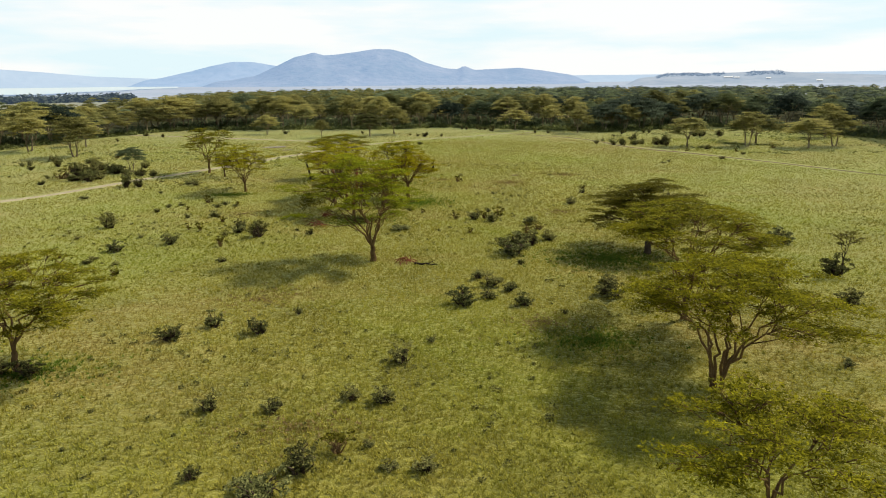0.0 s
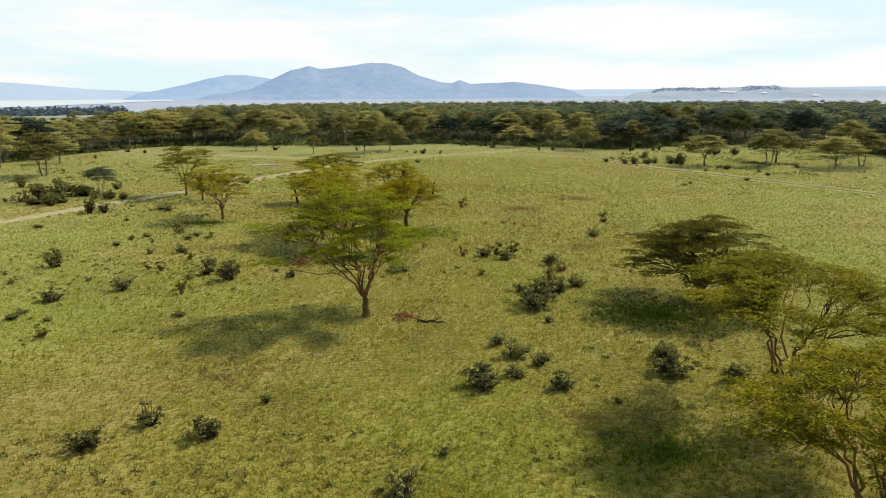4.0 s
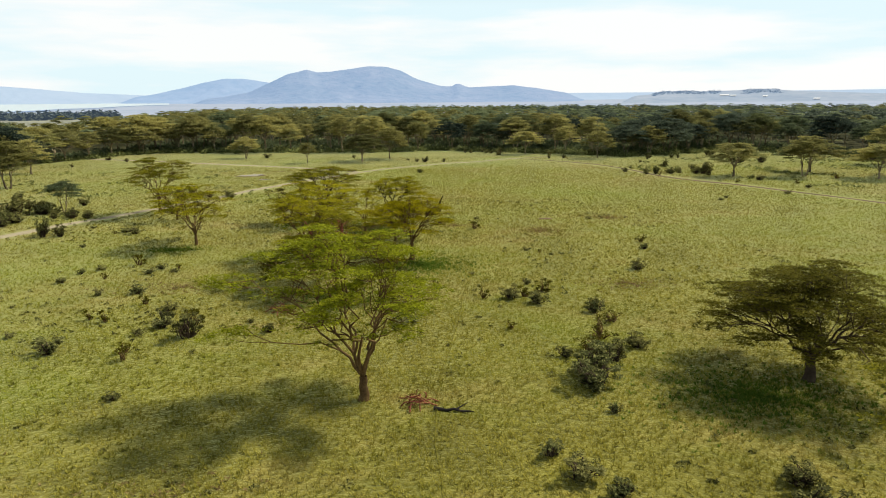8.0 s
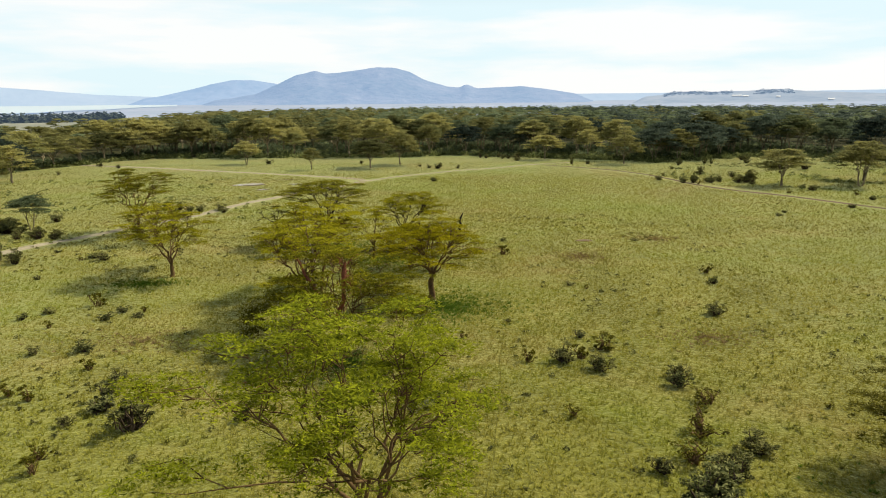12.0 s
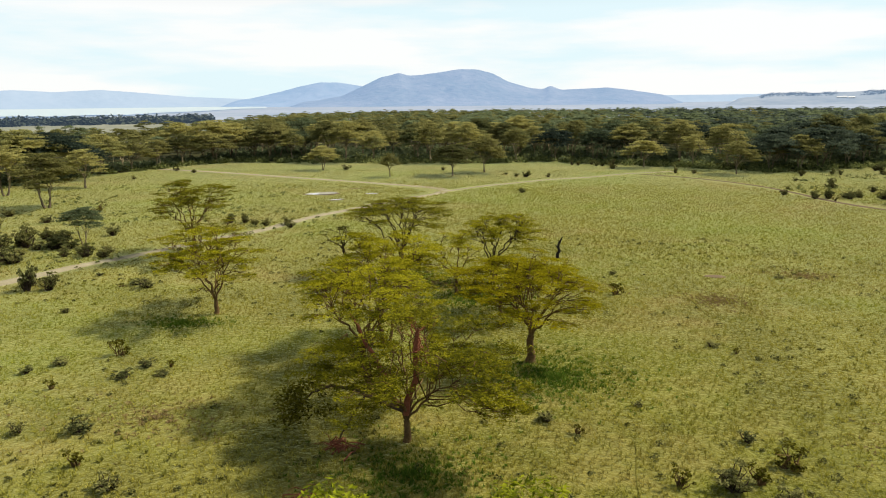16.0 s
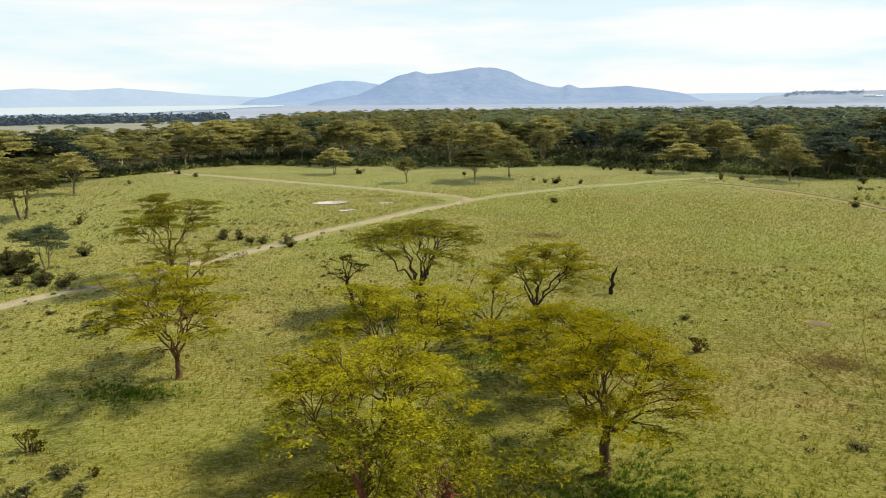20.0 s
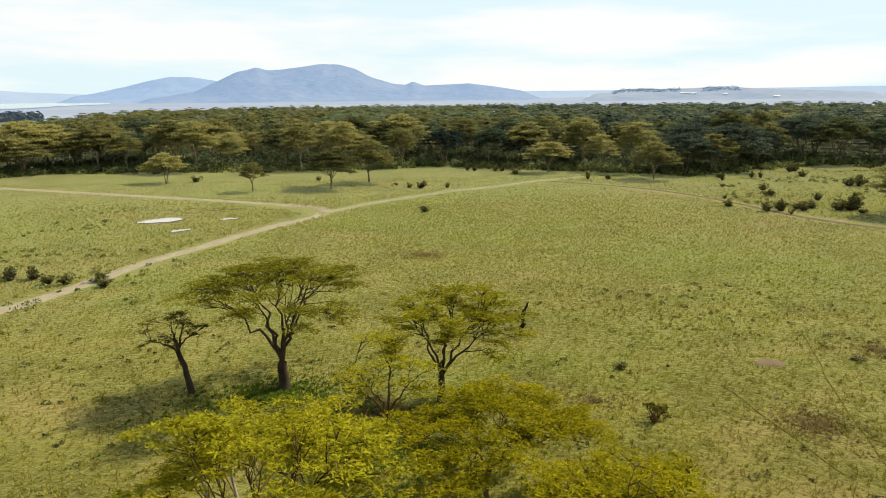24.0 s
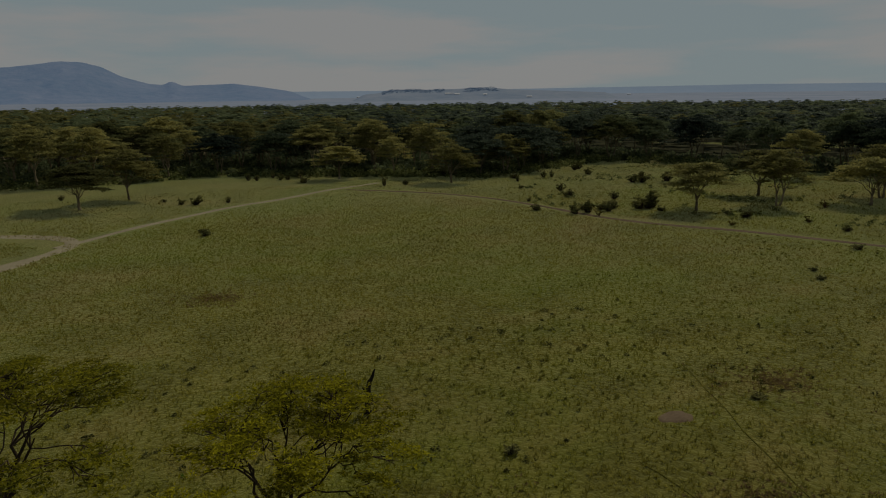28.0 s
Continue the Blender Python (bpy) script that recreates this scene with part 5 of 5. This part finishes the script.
for row in (("dark", 67.1, 276.6, 1.6, 1.0, 162),
            ("sapling", 75.8, 218.4, 2.1, 1.0, 197),
            ("dark", -84.0, 174.0, 1.9, 1.3, 47),
            ("dark", -83.6, 169.7, 1.3, 1.1, 253),
            ("dark", -113.0, 205.1, 2.5, 1.8, 35),
            ("grey", -63.8, 158.6, 1.1, 0.5, 267),
            ("dark", -103.2, 211.5, 1.3, 0.6, 311),
            ("dark", -116.1, 294.9, 2.0, 1.4, 318),
            ("dark", -126.6, 303.2, 2.4, 1.5, 342),
            ("dark", -126.8, 276.2, 1.8, 1.2, 178),
            ("sapling", -57.7, 153.4, 1.2, 0.5, 170),
            ("dark", -57.7, 142.4, 0.9, 0.5, 305)):
    shrub(*row)


# ---------------------------------------------------------------- dead wood
def dead_wood(name, label, x, y, seed, paths, mat, category):
    """Bare broken wood: tapered pieces given by start, end and thickness."""
    rng = np.random.default_rng(seed)
    ob = new(name)
    ob.matrix_world = pose(x, y, gz(x, y))
    tagged(ob, label, category)
    for piece, a, b, thick in paths:
        g = Geo()
        tube(g, bend(a, b, rng, 7, 0.018), thick * np.array([1.25, 1.0, 0.92, 0.85, 0.75, 0.6, 0.25]), 7)
        part(piece, g, mat, ob, smooth=True)
    return ob


dead_wood("dead_snag", "charred broken snag standing alone on the plain", -2.4, 173.6, 3, [("trunk", (0, 0, -0.2), (0.12, 0, 2.6), 0.26), ("broken_limb", (0.08, 0, 2.0), (0.65, 0.1, 3.3), 0.15), ("stub", (0.05, 0, 1.5), (-0.35, 0, 2.1), 0.1)], CHAR, "dead tree")
dead_wood("fallen_log", "fallen dead branch lying in the grass", -2.2, 83.0, 4, [("log", (-1.3, 0.3, 0.14), (1.6, -0.4, 0.16), 0.13), ("side_branch", (0.2, 0, 0.16), (1.2, 0.8, 0.35), 0.06)], CHAR, "log")


def brush_heap(x, y, size, seed, label):
    rng = np.random.default_rng(seed)
    ob = new("brush_heap")
    ob.matrix_world = pose(x, y, gz(x, y))
    tagged(ob, label, "dead branches")
    for k in range(16):
        g = Geo()
        a, q = rng.uniform(0, 2 * np.pi), size * rng.uniform(0.3, 1)
        c = rng.normal(0, 0.3 * size, 2)
        tube(g, bend((c[0] - q * math.cos(a), c[1] - q * math.sin(a), 0.04), (c[0] + q * math.cos(a), c[1] + q * math.sin(a), rng.uniform(0.1, 0.7) * size), rng, 5, 0.08, 0.08), [0.06, 0.05, 0.04, 0.03, 0.012], 5)
        part("dead_branch", g, TORN, ob)
    return ob


brush_heap(-4.6, 84.4, 1.3, 1, "low heap of dead reddish branches under the tree")
brush_heap(-19.8, 108.3, 1.6, 2, "tangled heap of dry red-brown branches")
brush_heap(-19.2, 114.5, 1.4, 3, "dry red-brown fallen branches below the grove")

# ---------------------------------------------------------------- grass
def tufts(name, label, x, y, tall, wide, mat, seed, blades=5, slim=0.34):
    """Bunches of bent pointed blades, as one mass."""
    rng = np.random.default_rng(seed)
    n = len(x)
    a = rng.uniform(0, 2 * np.pi, (n, blades))
    h = (tall * rng.uniform(0.6, 1.35, n))[:, None] * rng.uniform(0.7, 1.2, (n, blades))
    w = (wide * rng.uniform(0.7, 1.3, n))[:, None] * np.ones((1, blades))
    out = w * rng.uniform(0.5, 1.4, (n, blades))
    z = ground_z(x, y)[:, None]
    cx, cy = np.cos(a), np.sin(a)
    root = np.stack([x[:, None] + 0.15 * w * cx, y[:, None] + 0.15 * w * cy, z - 0.03 + 0 * a], -1)
    side = np.stack([-cy, cx, 0 * a], -1) * (slim * w)[..., None]
    tip = np.stack([x[:, None] + out * cx, y[:, None] + out * cy, z + h], -1)
    v = np.stack([root - side, root + side, tip], 2).reshape(-1, 3)
    return tagged(new(name, mesh_of(name, v, np.arange(len(v)).reshape(-1, 3), mat)), label, "grass", kind="stuff")


rng = np.random.default_rng(31)


def scatter(n, power=1.0):
    """Places over the plain, thicker along the way and thinner far off."""
    y = -30 + 337 * rng.uniform(0, 1, n) ** 1.05
    x = rng.normal(0, 1, n)
    x = np.sign(x) * np.abs(rng.uniform(-1, 1, n)) ** 1.1 * (45 + 0.5 * np.abs(y)) + 5
    return x, y


WAYS = [smooth_line(p, 1.0) for p in ([(-110, 92), (-85.2, 133.5), (-72, 158), (-65, 172.5), (-55, 193), (-44, 219), (-34, 241), (-28, 252), (-48, 267), (-90, 288), (-122, 303)], [(-27, 252), (-14, 266), (-1, 278), (28, 297)], [(35, 287), (54, 264), (60, 234), (73.5, 215), (83.6, 196), (98, 165)])]


def off_track(x, y, clear=1.4):
    """Keeps what stands clear of the wheel tracks and the puddles."""
    cell = set()
    for line in WAYS:
        for px, py in line:
            for a in (-1, 0, 1):
                for b in (-1, 0, 1):
                    cell.add((int(px // 1.2) + a, int(py // 1.2) + b))
    ok = np.array([(int(a // 1.2), int(b // 1.2)) not in cell for a, b in zip(x, y)])
    for px, py, r in ((-57.6, 244, 4.5), (-45.4, 244.3, 1.6), (-51.4, 233.6, 1.8), (17.2, 164, 1.5)):
        ok &= np.hypot(x - px, (y - py) * 1.8) > r
    return x[ok], y[ok]


def ring(px, py, rx, ry, n):
    a, r = rng.uniform(0, 2 * np.pi, n), np.abs(rng.normal(0, 0.75, n))
    return px + rx * r * np.cos(a), py + ry * r * np.sin(a)


x, y = scatter(110000)
ny = 16 + 250 * rng.uniform(0, 1, 235000) ** 1.15 + rng.normal(0, 9, 235000)
nx = -3 + (34 + 0.42 * ny) * (rng.uniform(-1, 1, 235000) + rng.uniform(-1, 1, 235000)) * 0.62
x, y = off_track(np.concatenate([x, nx]), np.concatenate([y, ny]))
tufts("grass", "short olive and straw-coloured savanna grass", x, y, 0.22, 0.20, GRASS, 32, 5, 0.17)
x, y = off_track(*scatter(20000))
keep = fbm(x / 26.0, y / 26.0, 4, 11) + rng.uniform(-0.16, 0.16, len(x)) > 0.21 - 0.19 * np.clip((x - 12) / 25, 0, 1) + 0.14 * np.clip((y - 170) / 60, 0, 1)
x, y = x[keep], y[keep]
tufts("tussock_grass", "dark scattered grass tussocks", x, y, 0.20, 0.26, TUSSOCK, 33, 8, 0.40)
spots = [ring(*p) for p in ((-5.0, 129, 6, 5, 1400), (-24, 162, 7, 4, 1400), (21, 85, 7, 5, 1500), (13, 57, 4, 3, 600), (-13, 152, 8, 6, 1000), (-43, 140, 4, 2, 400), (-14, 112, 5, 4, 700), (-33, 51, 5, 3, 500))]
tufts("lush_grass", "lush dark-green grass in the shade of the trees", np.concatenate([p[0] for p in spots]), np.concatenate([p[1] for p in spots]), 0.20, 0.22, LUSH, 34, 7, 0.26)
spots = [ring(*p) for p in ((-15.5, 157.5, 3.0, 2.0, 300), (14.7, 153, 3.6, 2.6, 420), (-9.8, 209, 3.4, 2.6, 330), (29, 166, 4.5, 3.5, 300), (9, 62, 4, 3, 200), (-19, 70, 5, 4, 260), (20, 118, 5, 3, 260), (-20, 158, 4, 2.5, 250), (-10, 42, 5, 3, 200), (-34, 118, 6, 4, 250), (0, 158, 4, 3, 200))]
tufts("dry_grass", "patches of dry red-brown grass", np.concatenate([p[0] for p in spots]), np.concatenate([p[1] for p in spots]), 0.13, 0.26, DRY, 35, 5, 0.3)
